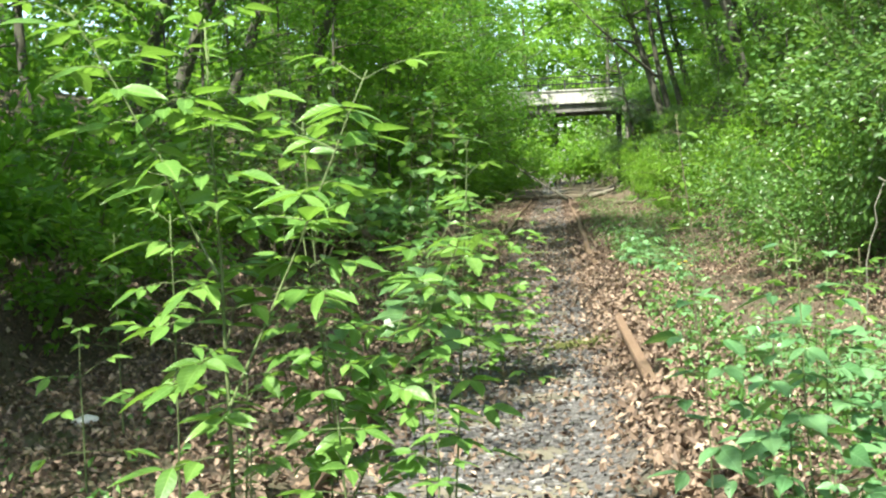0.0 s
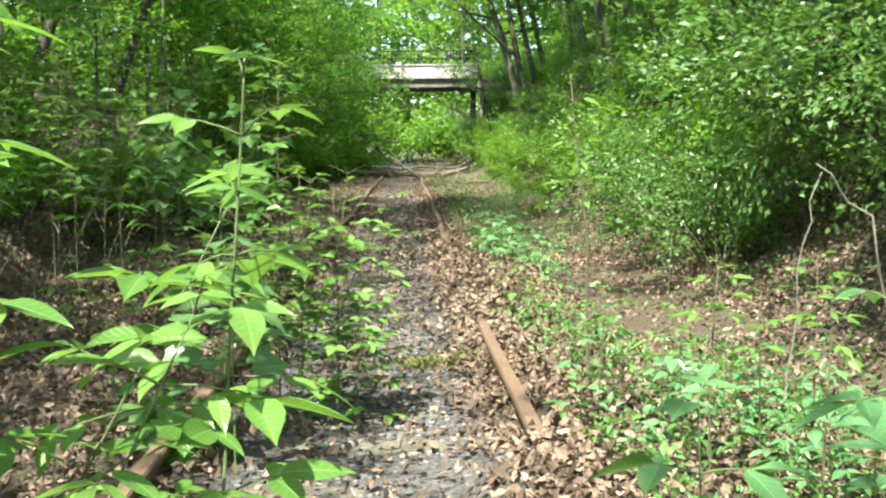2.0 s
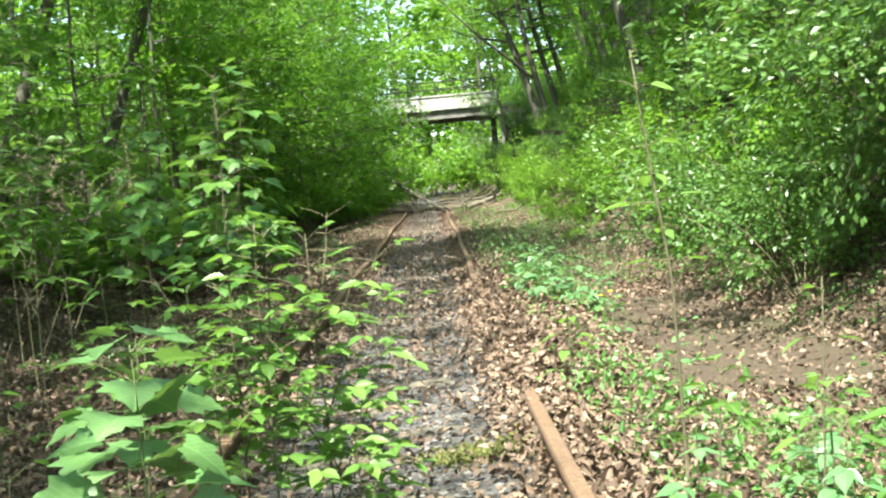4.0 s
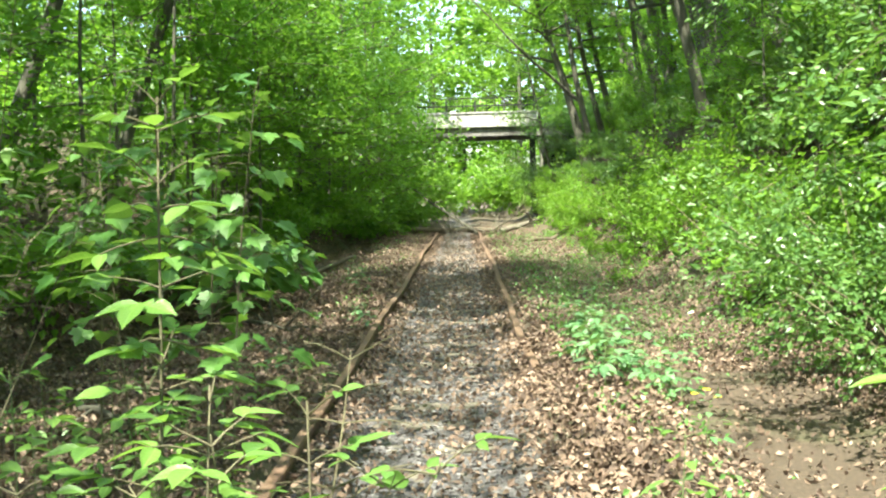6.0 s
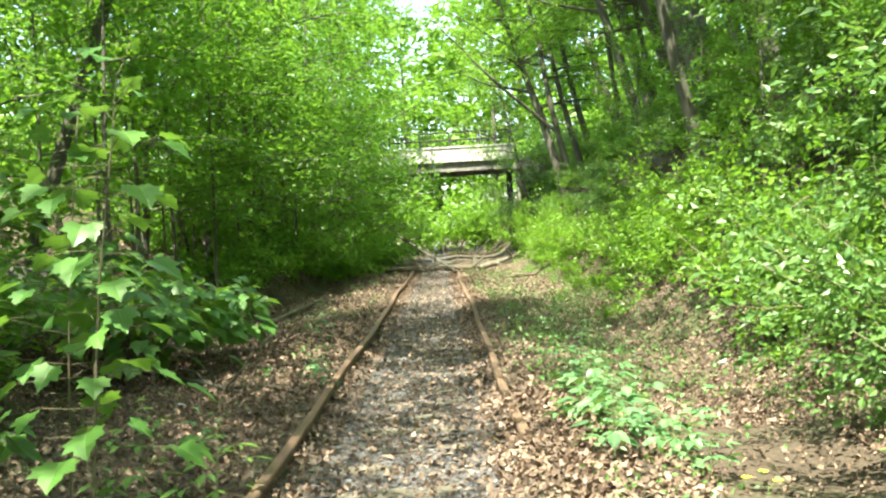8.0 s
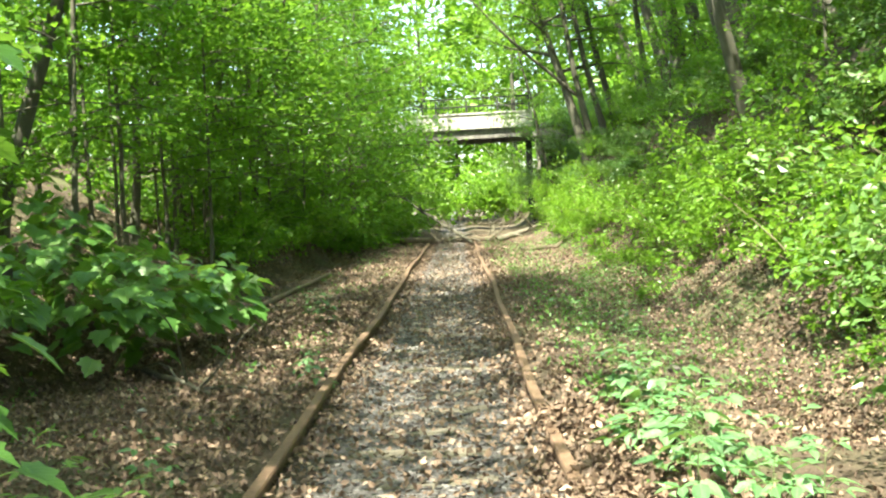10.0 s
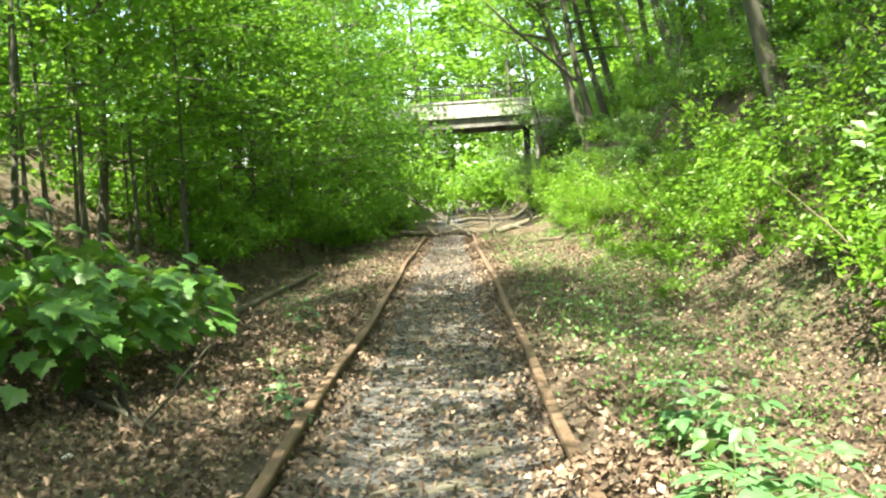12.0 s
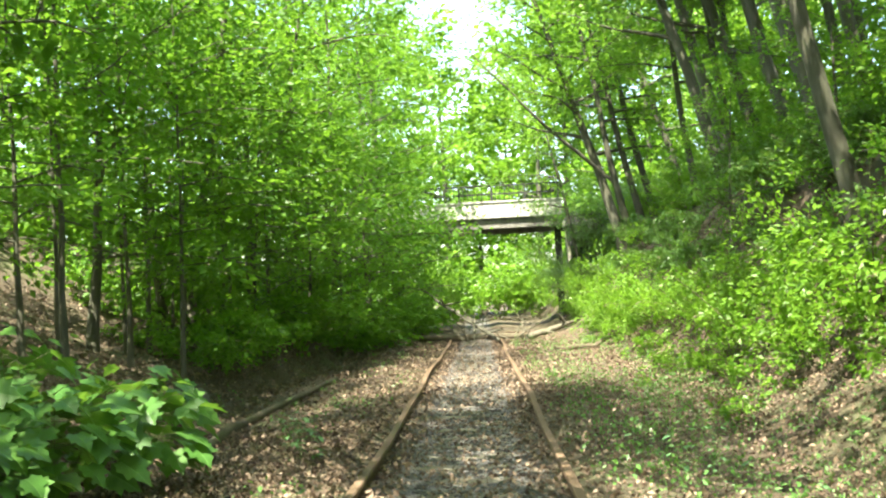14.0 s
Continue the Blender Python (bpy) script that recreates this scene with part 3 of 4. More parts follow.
# ---- rails ----
def rail_part(name, seed, prof):
    """One rolled section of a worn rail, slightly out of line."""
    r = np.random.default_rng(seed)
    prof = np.array(prof)
    ys = np.arange(-3, 47.01, 0.5)
    off = 0.02 * np.sin(0.33 * ys + r.random() * 6) + 0.012 * np.sin(0.9 * ys + r.random() * 6)
    hz = 0.012 * np.sin(0.5 * ys + r.random() * 6)
    k = len(prof)
    v = np.stack([prof[None, :, 0] + off[:, None], np.repeat(ys[:, None], k, 1), prof[None, :, 1] + hz[:, None]], -1).reshape(-1, 3)
    i, j = np.meshgrid(np.arange(len(ys) - 1), np.arange(k), indexing="ij")
    jn = (j + 1) % k
    q = np.stack([i * k + j, i * k + jn, (i + 1) * k + jn, (i + 1) * k + j], -1).reshape(-1, 4)
    return quad_mesh(name, v, q, RUST)


for x, seed in ((-0.75, 3), (0.75, 4)):
    rail = thing("rail", x, 0, 0, "rusty brown steel rail half buried in dead leaves", "rail", "abandoned railway track")
    part("rail_head", rail_part("rail_head", seed, [(-0.035, 0.085), (-0.028, 0.096), (0.028, 0.096), (0.035, 0.085), (0.035, 0.058), (0.010, 0.046), (-0.010, 0.046), (-0.035, 0.058)]), rail, "worn rusty running surface")
    part("rail_web", rail_part("rail_web", seed, [(-0.010, 0.046), (0.010, 0.046), (0.010, -0.04), (-0.010, -0.04)]), rail)
    part("rail_foot", rail_part("rail_foot", seed, [(-0.010, -0.04), (0.010, -0.04), (0.062, -0.055), (0.062, -0.065), (-0.062, -0.065), (-0.062, -0.055)]), rail)


# ---- sleepers ----
def sleeper_mesh(seed):
    """An old hewn timber, split and worn along its edges."""
    r = np.random.default_rng(seed)
    bm = bmesh.new()
    bmesh.ops.create_cube(bm, size=1.0, matrix=Matrix.Diagonal((2.3, 0.22, 0.14, 1)))
    bmesh.ops.subdivide_edges(bm, edges=[e for e in bm.edges if abs(e.verts[0].co.x - e.verts[1].co.x) > 1], cuts=14)
    for v in bm.verts:
        v.co.y += r.normal() * 0.008
        v.co.z += r.normal() * 0.006
    bmesh.ops.bevel(bm, geom=[e for e in bm.edges if abs(e.verts[0].co.x - e.verts[1].co.x) > 0.05], offset=0.012, segments=1, affect="EDGES")
    me = bpy.data.meshes.new("sleeper")
    bm.to_mesh(me)
    bm.free()
    me.materials.append(DEADWOOD)
    return me


sleepers = [sleeper_mesh(k) for k in range(4)]
rs = np.random.default_rng(77)
for n in range(58):
    y = 1.7 + 0.64 * n
    ob = new("sleeper", sleepers[n % 4])
    ob.matrix_basis = pose(0.03 * rs.normal(), y, float(ground_z(0, y)) - 0.064 + 0.008 * rs.random(), rs.normal() * 0.6, rs.normal() * 0.3, rs.normal() * 1.2)
    tagged(ob, "weathered wooden sleeper sunk in the ballast", "sleeper", "sleepers of the track")


# ---- gravel and dead leaves ----
def gravel_mesh(n):
    r = np.random.default_rng(31)
    y = 0.3 + 33 * r.random(n) ** 1.5
    x = np.clip(r.normal(size=n) * 0.30 + 0.03, -0.68, 0.66)
    s = 0.008 + 0.010 * r.random(n)
    corner = np.array([(-1, -1, -1), (1, -1, -1), (1, 1, -1), (-1, 1, -1), (-1, -1, 1), (1, -1, 1), (1, 1, 1), (-1, 1, 1)], float)
    c = corner[None] * (0.6 + 0.5 * r.random((n, 8, 3)))
    a = r.random(n) * 6.28
    cx = c[..., 0] * np.cos(a)[:, None] - c[..., 1] * np.sin(a)[:, None]
    cy = c[..., 0] * np.sin(a)[:, None] + c[..., 1] * np.cos(a)[:, None]
    v = np.stack([x[:, None] + s[:, None] * cx, y[:, None] + s[:, None] * cy, (ground_z(x, y) + 0.3 * s)[:, None] + 0.7 * s[:, None] * c[..., 2]], -1)
    f = np.array([(0, 3, 2, 1), (4, 5, 6, 7), (0, 1, 5, 4), (1, 2, 6, 5), (2, 3, 7, 6), (3, 0, 4, 7)])
    q = f[None] + 8 * np.arange(n)[:, None, None]
    return quad_mesh("ballast", v.reshape(-1, 3), q.reshape(-1, 4), BALLAST)


tagged(new("ballast", gravel_mesh(13000)), "loose grey ballast stones between the rails", "gravel", kind="stuff")


def litter_mesh(n):
    r = np.random.default_rng(32)
    y = -4 + 55 * r.random(n) ** 1.3
    side = np.where(r.random(n) < 0.5, -1, 1)
    x = side * (0.48 + 0.5 * np.abs(r.normal(size=n)) + 3.6 * r.random(n) * (r.random(n) < 0.8))
    x = np.where((x < -2.6) & (r.random(n) < 0.5), x - 2.6 * r.random(n), x)
    x = np.where((x > 2.8) & (r.random(n) < 0.45), x + 2.2 * r.random(n), x)
    slope = r.random(n) < 0.23
    x[slope] = r.uniform(2.6, 5.6, slope.sum())
    y[slope] = r.uniform(9, 42, slope.sum())
    slope = r.random(n) < 0.08
    x[slope] = r.uniform(-7.0, -3.0, slope.sum())
    y[slope] = r.uniform(12, 34, slope.sum())
    near = r.random(n) < 0.12
    x[near] = r.uniform(0.9, 4.2, near.sum())
    y[near] = r.uniform(2, 17, near.sum())
    shade = r.random(n) < 0.17
    x[shade] = r.uniform(-4.2, -0.9, shade.sum())
    y[shade] = r.uniform(2.5, 24, shade.sum())
    heap = r.random(n) < 0.006
    x[heap] = 0.82 + 0.13 * r.normal(size=heap.sum())
    y[heap] = r.uniform(3.4, 6.0, heap.sum())
    heap = r.random(n) < 0.03
    x[heap] = 0.85 + 0.17 * r.normal(size=heap.sum())
    y[heap] = r.uniform(6.5, 15, heap.sum())
    few = r.random(n) < 0.06
    x[few] = r.uniform(-0.72, 0.72, few.sum())
    keep = ~((x > 1.75 + 0.12 * np.sin(3 * y)) & (x < 2.95) & (y > 9.6) & (y < 14.8) & (r.random(n) < 0.82))
    x, y = x[keep], y[keep]
    n = len(x)
    p = np.stack([x, y, ground_z(x, y) + 0.012 + 0.03 * r.random(n)], -1)
    return leaf_cloud("dead_leaves", p, 0.026 + 0.042 * r.random(n) ** 1.5, LITTER, r, 0.55, wide=1.05)


tagged(new("dead_leaves", litter_mesh(250000)), "dry brown fallen leaves covering the ground", "leaf litter", kind="stuff")


# ---- fill of the woods behind ----
bush_far = bush_kind("tall mass of bright undergrowth in the woods", "woodland undergrowth", 25, 4.2, 0.9, 1700, 0.25, LEAF_BRIGHT, stems=12)
bush_deep = bush_kind("tall mass of shaded undergrowth in the woods", "woodland undergrowth", 26, 3.6, 0.9, 800, 0.30, LEAF_TREE, stems=12)
r3 = np.random.default_rng(9)
for n in range(16):
    bush_far(-8 + 1.15 * n, 71.5 + 3.5 * (n % 2) + r3.random(), r3.random() * 360, 0.75 + 0.45 * r3.random())
for n in range(9):
    bush_deep(-8.8 - 1.2 * r3.random(), 20 + 4.2 * n, r3.random() * 360, 0.7 + 0.3 * r3.random())
for n in range(14):
    bush_deep(-10.5 - 3 * r3.random(), -2 + 4.4 * n + r3.random(), r3.random() * 360, 0.7 + 0.4 * r3.random())
    bush_far(8.6 + 2.4 * r3.random(), -2 + 4.4 * n + r3.random(), r3.random() * 360, 0.6 + 0.3 * r3.random())


# ---- single leaves for plants beside the path ----
def ovate_leaf(name, material, fold=0.16, droop=0.22, width=0.27):
    rows = np.array([0.0, 0.07, 0.18, 0.32, 0.48, 0.64, 0.78, 0.9, 1.0])
    half = np.array([0.02, 0.36, 0.78, 0.97, 1.0, 0.80, 0.48, 0.2, 0.01]) * width
    across = np.array([-1.0, -0.5, 0.0, 0.5, 1.0])
    v, q = [], []
    for k, (t, w) in enumerate(zip(rows, half)):
        wave = 0.012 * math.sin(9 * t)
        for a in across:
            v.append((a * w, t, -droop * t * t + fold * w * 1.7 * abs(a) ** 1.5 + wave * abs(a)))
    for k in range(len(rows) - 1):
        for c in range(4):
            a = 5 * k + c
            q.append((a, a + 1, a + 6, a + 5))
    return quad_mesh(name, v, q, material, True)


def lobed_leaf(name, material):
    half = [(0.0, 0.0), (0.10, 0.03), (0.32, -0.05), (0.42, 0.12), (0.60, 0.20), (0.50, 0.33), (0.60, 0.56), (0.44, 0.55), (0.29, 0.52), (0.30, 0.70), (0.16, 0.79), (0.0, 1.0)]
    ring = half + [(-x, y) for x, y in half[-2:0:-1]]
    bm = bmesh.new()
    vs = [bm.verts.new((x, y, 0.14 * abs(x) - 0.22 * y * y)) for x, y in ring]
    mid = [bm.verts.new((0, y, -0.22 * y * y)) for y in (0.3, 0.55)]
    n = len(vs)
    for k in range(n):
        a, b = vs[k], vs[(k + 1) % n]
        m = mid[0] if min(k, n - 1 - k) < 7 else mid[1]
        bm.faces.new((a, b, m))
    for k in (7, n - 7):
        bm.faces.new((vs[k], mid[1], mid[0]) if k == 7 else (mid[0], mid[1], vs[k]))
    me = bpy.data.meshes.new(name)
    bm.to_mesh(me)
    bm.free()
    me.materials.append(material)
    return me


OVATE = [ovate_leaf("leaf", LEAF_SAPLING, 0.16, 0.18, 0.22), ovate_leaf("leaf", LEAF_SAPLING, 0.05, 0.3, 0.20), ovate_leaf("leaf", LEAF_SAPLING, 0.25, 0.08, 0.25)]
SMALL = [ovate_leaf("leaf", LEAF_SAPLING, 0.1, 0.15, 0.27), ovate_leaf("leaf", LEAF_SAPLING, 0.25, 0.05, 0.24)]
LOBED = [lobed_leaf("leaf", LEAF_MAPLE)]
# lit copy of the maple leaf: the sun's sheen is put into its colour
LEAF_MAPLE_SUNLIT = leaf_material("sunlit_maple_leaf", (0.09, 0.19, 0.06), (0.13, 0.25, 0.085), (0.17, 0.31, 0.11), 0.3, 0.34, True)
LOBED_SUNLIT = [lobed_leaf("leaf", LEAF_MAPLE_SUNLIT)]
HERB_LEAF = leaf_material("herb_leaf", (0.06, 0.15, 0.055), (0.095, 0.21, 0.08), (0.145, 0.275, 0.115), 0.3, 0.35, True)
HERB = [ovate_leaf("leaf", HERB_LEAF, 0.12, 0.3, 0.3), ovate_leaf("leaf", HERB_LEAF, 0.2, 0.1, 0.22)]


def leaf_pose(at, way, size, r, tilt=0.35):
    d = Vector(way).normalized()
    up = (Vector((0, 0, 1)) + Vector(r.normal(size=3)) * tilt).normalized()
    x = d.cross(up).normalized()
    up = x.cross(d)
    m = Matrix((x, d, up)).transposed().to_4x4()
    return Matrix.Translation(at) @ m @ Matrix.Diagonal((size, size, size, 1))


def sapling(x, y, seed, height, label, group, leaves, size, nodes=9, leaflets=3, reach=0.16, start=0.18, branches=0, lean=(0, 0), thick=0.007, stem_mat=STEM_GREEN, name="sapling", spin=1.6, sink=0.02, tilt=0.24, most=290):
    """A young plant: one stem, leaf stalks in pairs, each leaf its own piece."""
    r = np.random.default_rng(seed)
    z0 = float(ground_z(x, y))
    root = thing(name, x, y, z0 - sink, label, name.replace("_", " "), group)
    wood = Tubes()
    shoots = [(np.array([0, 0, -0.03]), unit(np.array([lean[0], lean[1], 1.0])), height, nodes, thick)]
    for b in range(branches):
        f = 0.15 + 0.5 * (b + r.random()) / branches
        ang = b * 2.5 + r.random()
        shoots.append((unit(np.array([lean[0], lean[1], 1.0])) * height * f, unit(np.array([0.5 * math.cos(ang), 0.5 * math.sin(ang), 1.0])), height * (0.75 - 0.5 * f), max(3, int(nodes * 0.6)), thick * 0.65))
    count = 0
    for at, way, length, n_nodes, th in shoots:
        path = limb_path(at, way, length, r, 8, 0.0, 0.025)
        first = th == thick
        part("stem" if first else "branch", Tubes().add(path, np.linspace(th * 0.7, th * 0.25, 9), 6).mesh("stem" if first else "branch", stem_mat), root)
        for n in range(n_nodes):
            f = start + (1 - start) * (n + 0.7) / n_nodes
            p = np.array([np.interp(f * 8, np.arange(9), path[:, a]) for a in range(3)])
            base_ang = n * spin + r.normal() * 0.3
            for side in (0, 1):
                ang = base_ang + math.pi * side
                ln = reach * (1.15 - 0.55 * f) * (0.75 + 0.5 * r.random())
                out = np.array([math.cos(ang), math.sin(ang), 0.35 + 0.5 * (f > 0.9) + 0.2 * r.normal()])
                stalk = limb_path(p, unit(out), ln, r, 3, 0.12, 0.08)
                wood.add(stalk, [0.0024, 0.002, 0.0016, 0.0013], 3)
                end, d = stalk[-1], unit(stalk[-1] - stalk[0])
                for k in range(leaflets):
                    if count >= most:
                        break
                    if k == 0:
                        a, w = end, d
                    else:
                        s = 1 if k % 2 else -1
                        back = 0.12 + 0.38 * ((k - 1) // 2)
                        a = end - d * ln * back
                        w = unit(np.array([d[0] * 0.5 - s * d[1], d[1] * 0.5 + s * d[0], d[2] - 0.15]))
                    sz = size * (1.0 if k == 0 else 0.85) * (0.7 + 0.5 * r.random()) * (0.65 if f > 0.92 else 1.0)
                    me = leaves[int(r.integers(0, len(leaves)))]
                    part("leaf", me, root, "", leaf_pose(a, w * np.array([1, 1, 0.45]) + np.array([0, 0, (-0.5 if leaves is LOBED else -0.1) + 0.14 * r.normal()]), sz, r, tilt))
                    count += 1
    tagged(part("leaf_stalk", wood.mesh("leaf_stalk", stem_mat), root), kind="stuff")
    return root


BOX = "bright green sapling with pointed leaflets beside the path"
G0 = "saplings crowding the path"
sapling(-0.63, 2.56, 101, 1.82, BOX, G0, OVATE, 0.135, nodes=13, leaflets=5, reach=0.21, branches=2, lean=(0.0, 0.0), thick=0.011, start=0.3)
sapling(-0.48, 3.10, 102, 1.57, BOX, G0, OVATE, 0.115, nodes=11, leaflets=5, reach=0.17, branches=1, lean=(0.01, 0.0), start=0.25)
sapling(-0.35, 2.78, 103, 1.36, BOX, G0, OVATE, 0.105, nodes=11, leaflets=5, reach=0.17, branches=1, lean=(0.02, 0.0), start=0.25)
sapling(-0.07, 2.97, 104, 1.51, BOX, G0, OVATE, 0.105, nodes=12, leaflets=3, reach=0.12, lean=(0.02, 0.0), start=0.3)
sapling(-0.07, 2.60, 105, 0.84, BOX, G0, OVATE, 0.08, nodes=8, leaflets=3, reach=0.09, start=0.35)
sapling(-1.05, 3.3, 106, 1.2, BOX, G0, OVATE, 0.10, nodes=7, leaflets=5, reach=0.16, start=0.4)
sapling(-1.65, 3.9, 107, 0.75, "small leafy sapling in shade", G0, OVATE, 0.10, nodes=4, leaflets=3, reach=0.16)
sapling(-0.58, 2.50, 108, 0.66, BOX, G0, OVATE, 0.075, nodes=7, leaflets=3, reach=0.12)
sapling(-0.48, 2.36, 110, 0.48, BOX, G0, OVATE, 0.07, nodes=6, leaflets=3, reach=0.12)
sapling(-0.30, 2.56, 111, 1.02, BOX, G0, OVATE, 0.10, nodes=8, leaflets=3, reach=0.13, start=0.3)
sapling(-0.16, 3.2, 112, 0.8, BOX, G0, OVATE, 0.085, nodes=7, leaflets=3, reach=0.12)
sapling(-0.72, 2.95, 113, 0.8, BOX, G0, OVATE, 0.085, nodes=7, leaflets=3, reach=0.14)
sapling(-1.9, 4.9, 109, 1.1, "small leafy sapling in shade", G0, OVATE, 0.10, nodes=5, leaflets=3, reach=0.2, start=0.4)

G1 = "young plants on the open side"
OPEN = "pale green young plant with broad leaves among dead leaves"
for k, (x, y, h, z) in enumerate(((1.0, 2.86, 1.06, 0.11), (0.74, 3.1, 0.94, 0.11), (1.12, 3.2, 1.0, 0.11), (0.93, 2.8, 0.78, 0.10), (1.27, 2.95, 0.82, 0.11), (1.0, 2.5, 0.5, 0.09), (1.2, 2.6, 0.62, 0.10), (1.42, 3.35, 0.8, 0.11), (0.92, 3.3, 0.55, 0.085), (1.55, 3.0, 0.7, 0.10), (1.7, 3.9, 0.7, 0.10))):
    sapling(x, y, 120 + k, h, OPEN, G1, HERB, z, nodes=6, leaflets=3, reach=0.12, start=0.35, thick=0.006)
STALK = "thin stalked weed with narrow green leaves"
for k in range(32):
    r = np.random.default_rng(200 + k)
    sapling(0.95 + 1.55 * r.random(), 3.9 + 3.9 * r.random(), 230 + k, 0.22 + 0.36 * r.random(), STALK, "weeds by the rail", HERB, 0.08, nodes=5, leaflets=3, reach=0.09, thick=0.004, stem_mat=STEM if k % 3 == 0 else STEM_GREEN, name="weed", most=24)
for k, (x, y, h) in enumerate(((1.08, 6.15, 0.62), (1.34, 5.3, 0.85), (1.62, 4.95, 0.78), (1.86, 5.7, 0.9), (1.5, 6.4, 0.55), (2.05, 5.1, 0.95))):
    sapling(x, y, 290 + k, h, "thin dark stalk with few leaves", "thin saplings", OVATE, 0.075, nodes=4, leaflets=3, reach=0.09, start=0.72, thick=0.008, stem_mat=STEM)
sapling(1.15, 6.9, 301, 1.62, "tall thin sapling with sparse pale leaves", "thin saplings", OVATE, 0.085, nodes=8, leaflets=1, reach=0.1, start=0.5, thick=0.011, stem_mat=STEM)
sapling(1.30, 5.9, 302, 0.9, "thin dark stalk with few leaves", "thin saplings", OVATE, 0.08, nodes=4, leaflets=1, reach=0.1, start=0.45, thick=0.006, stem_mat=STEM)
sapling(1.62, 5.6, 303, 0.75, "thin dark stalk with few leaves", "thin saplings", OVATE, 0.10, nodes=3, leaflets=3, reach=0.12, start=0.6, thick=0.006, stem_mat=STEM)

# shrub and lobed plants by the near rail
SHRUB = "bushy green shrub with small oval leaves beside the path"
for x, y, seed, h, b, n, first in ((-0.10, 6.72, 311, 1.2, 4, 12, 0.12), (-0.38, 6.75, 312, 1.74, 0, 26, 0.3), (-0.24, 6.55, 320, 1.25, 3, 12, 0.12), (0.0, 6.6, 313, 0.62, 3, 9, 0.1), (-0.40, 6.5, 321, 0.85, 2, 11, 0.2)):
    sapling(x, y, seed, h, SHRUB, "rail shrubs", SMALL, 0.085, nodes=n, leaflets=3, reach=0.15, branches=b, start=first, thick=0.008, stem_mat=STEM, name="shrub", most=210)
LOB = "maple seedling with broad lobed leaves over the rail"
sapling(-0.44, 5.75, 314, 0.98, LOB, "maple seedlings", LOBED_SUNLIT, 0.165, nodes=6, leaflets=1, reach=0.15, start=0.55)
sapling(-0.58, 6.1, 315, 0.72, LOB, "maple seedlings", LOBED_SUNLIT, 0.155, nodes=5, leaflets=1, reach=0.16, start=0.4)
sapling(-0.70, 5.9, 316, 0.26, LOB, "maple seedlings", LOBED, 0.155, nodes=5, leaflets=1, reach=0.14, start=0.3)
sapling(-0.86, 6.15, 317, 0.22, LOB, "maple seedlings", LOBED, 0.145, nodes=5, leaflets=1, reach=0.13, start=0.3)
sapling(-0.55, 6.15, 319, 0.95, LOB, "maple seedlings", LOBED_SUNLIT, 0.15, nodes=5, leaflets=1, reach=0.15, start=0.5)
sapling(-1.15, 6.6, 318, 0.4, LOB, "maple seedlings", LOBED, 0.10, nodes=3, leaflets=1, reach=0.13, start=0.4)
MID = "leafy sapling standing on the shaded side"
for k, (x, y, h, b) in enumerate(((-1.7, 8.6, 1.55, 3), (-2.3, 9.6, 1.9, 3), (-1.9, 11.4, 1.75, 3), (-2.9, 10.8, 1.9, 3), (-1.75, 9.3, 2.5, 3), (-2.4, 10.4, 2.8, 3), (-3.1, 12.0, 2.8, 3), (-2.1, 7.4, 2.0, 3), (-2.9, 9.2, 2.3, 3))):
    sapling(x, y, 330 + k, h, MID, "shaded saplings", OVATE, 0.115, nodes=13, leaflets=3, reach=0.26, branches=b, start=0.5, stem_mat=STEM, most=76)
sapling(-1.02, 10.4, 341, 2.05, "young maple with wide lobed leaves beside the rail", "maple saplings", LOBED, 0.125, nodes=27, leaflets=1, reach=0.30, branches=0, start=0.28, thick=0.011, stem_mat=STEM)
for x, y, h, seed in ((-1.22, 10.75, 1.95, 343), (-1.5, 10.3, 1.7, 344)):
    sapling(x, y, seed, h, "young maple with wide lobed leaves beside the rail", "maple saplings", LOBED, 0.12, nodes=22, leaflets=1, reach=0.30, start=0.35, thick=0.009, stem_mat=STEM)
sapling(-2.0, 11.3, 342, 2.1, "young maple with wide lobed leaves beside the rail", "maple saplings", LOBED, 0.13, nodes=13, leaflets=1, reach=0.24, branches=1, start=0.3, thick=0.011, stem_mat=STEM)
for k, (x, y, h) in enumerate(((-0.62, 8.35, 0.55), (-0.35, 8.0, 0.42), (-0.95, 8.8, 0.8), (-1.25, 8.2, 0.95), (-0.75, 7.7, 0.45), (-1.1, 9.4, 0.5), (-1.5, 10.0, 0.6), (-0.95, 12.2, 0.4), (-1.45, 12.6, 0.5), (-0.62, 9.1, 0.32), (-1.5, 9.0, 0.5), (-1.9, 10.2, 0.45), (-1.2, 10.2, 0.4), (-1.8, 8.2, 0.6), (-1.3, 11.5, 0.42), (-2.3, 11.2, 0.5))):
    sapling(x, y, 350 + k, h, BOX, "low plants by the rail", OVATE, 0.10, nodes=6, leaflets=3, reach=0.18)
# maple clump hanging over the litter
for k, (x, y, h) in enumerate(((-2.35, 18.0, 1.0), (-2.8, 18.6, 1.2), (-2.6, 17.3, 0.95), (-3.3, 17.9, 1.2), (-3.1, 19.2, 1.25), (-2.15, 19.0, 0.85), (-3.6, 18.8, 1.3), (-2.45, 20.0, 0.9), (-3.5, 16.9, 1.1))):
    sapling(x, y, 370 + k, h, "low clump of young maple with wide lobed leaves", "maple clump", LOBED, 0.205, nodes=9, leaflets=1, reach=0.36, branches=5, start=0.3, stem_mat=STEM, name="maple_clump", tilt=0.25, most=72)
sapling(-0.86, 16.4, 391, 0.32, "small green plant beside the rail", "small plants", HERB, 0.08, nodes=6, leaflets=3, reach=0.1)
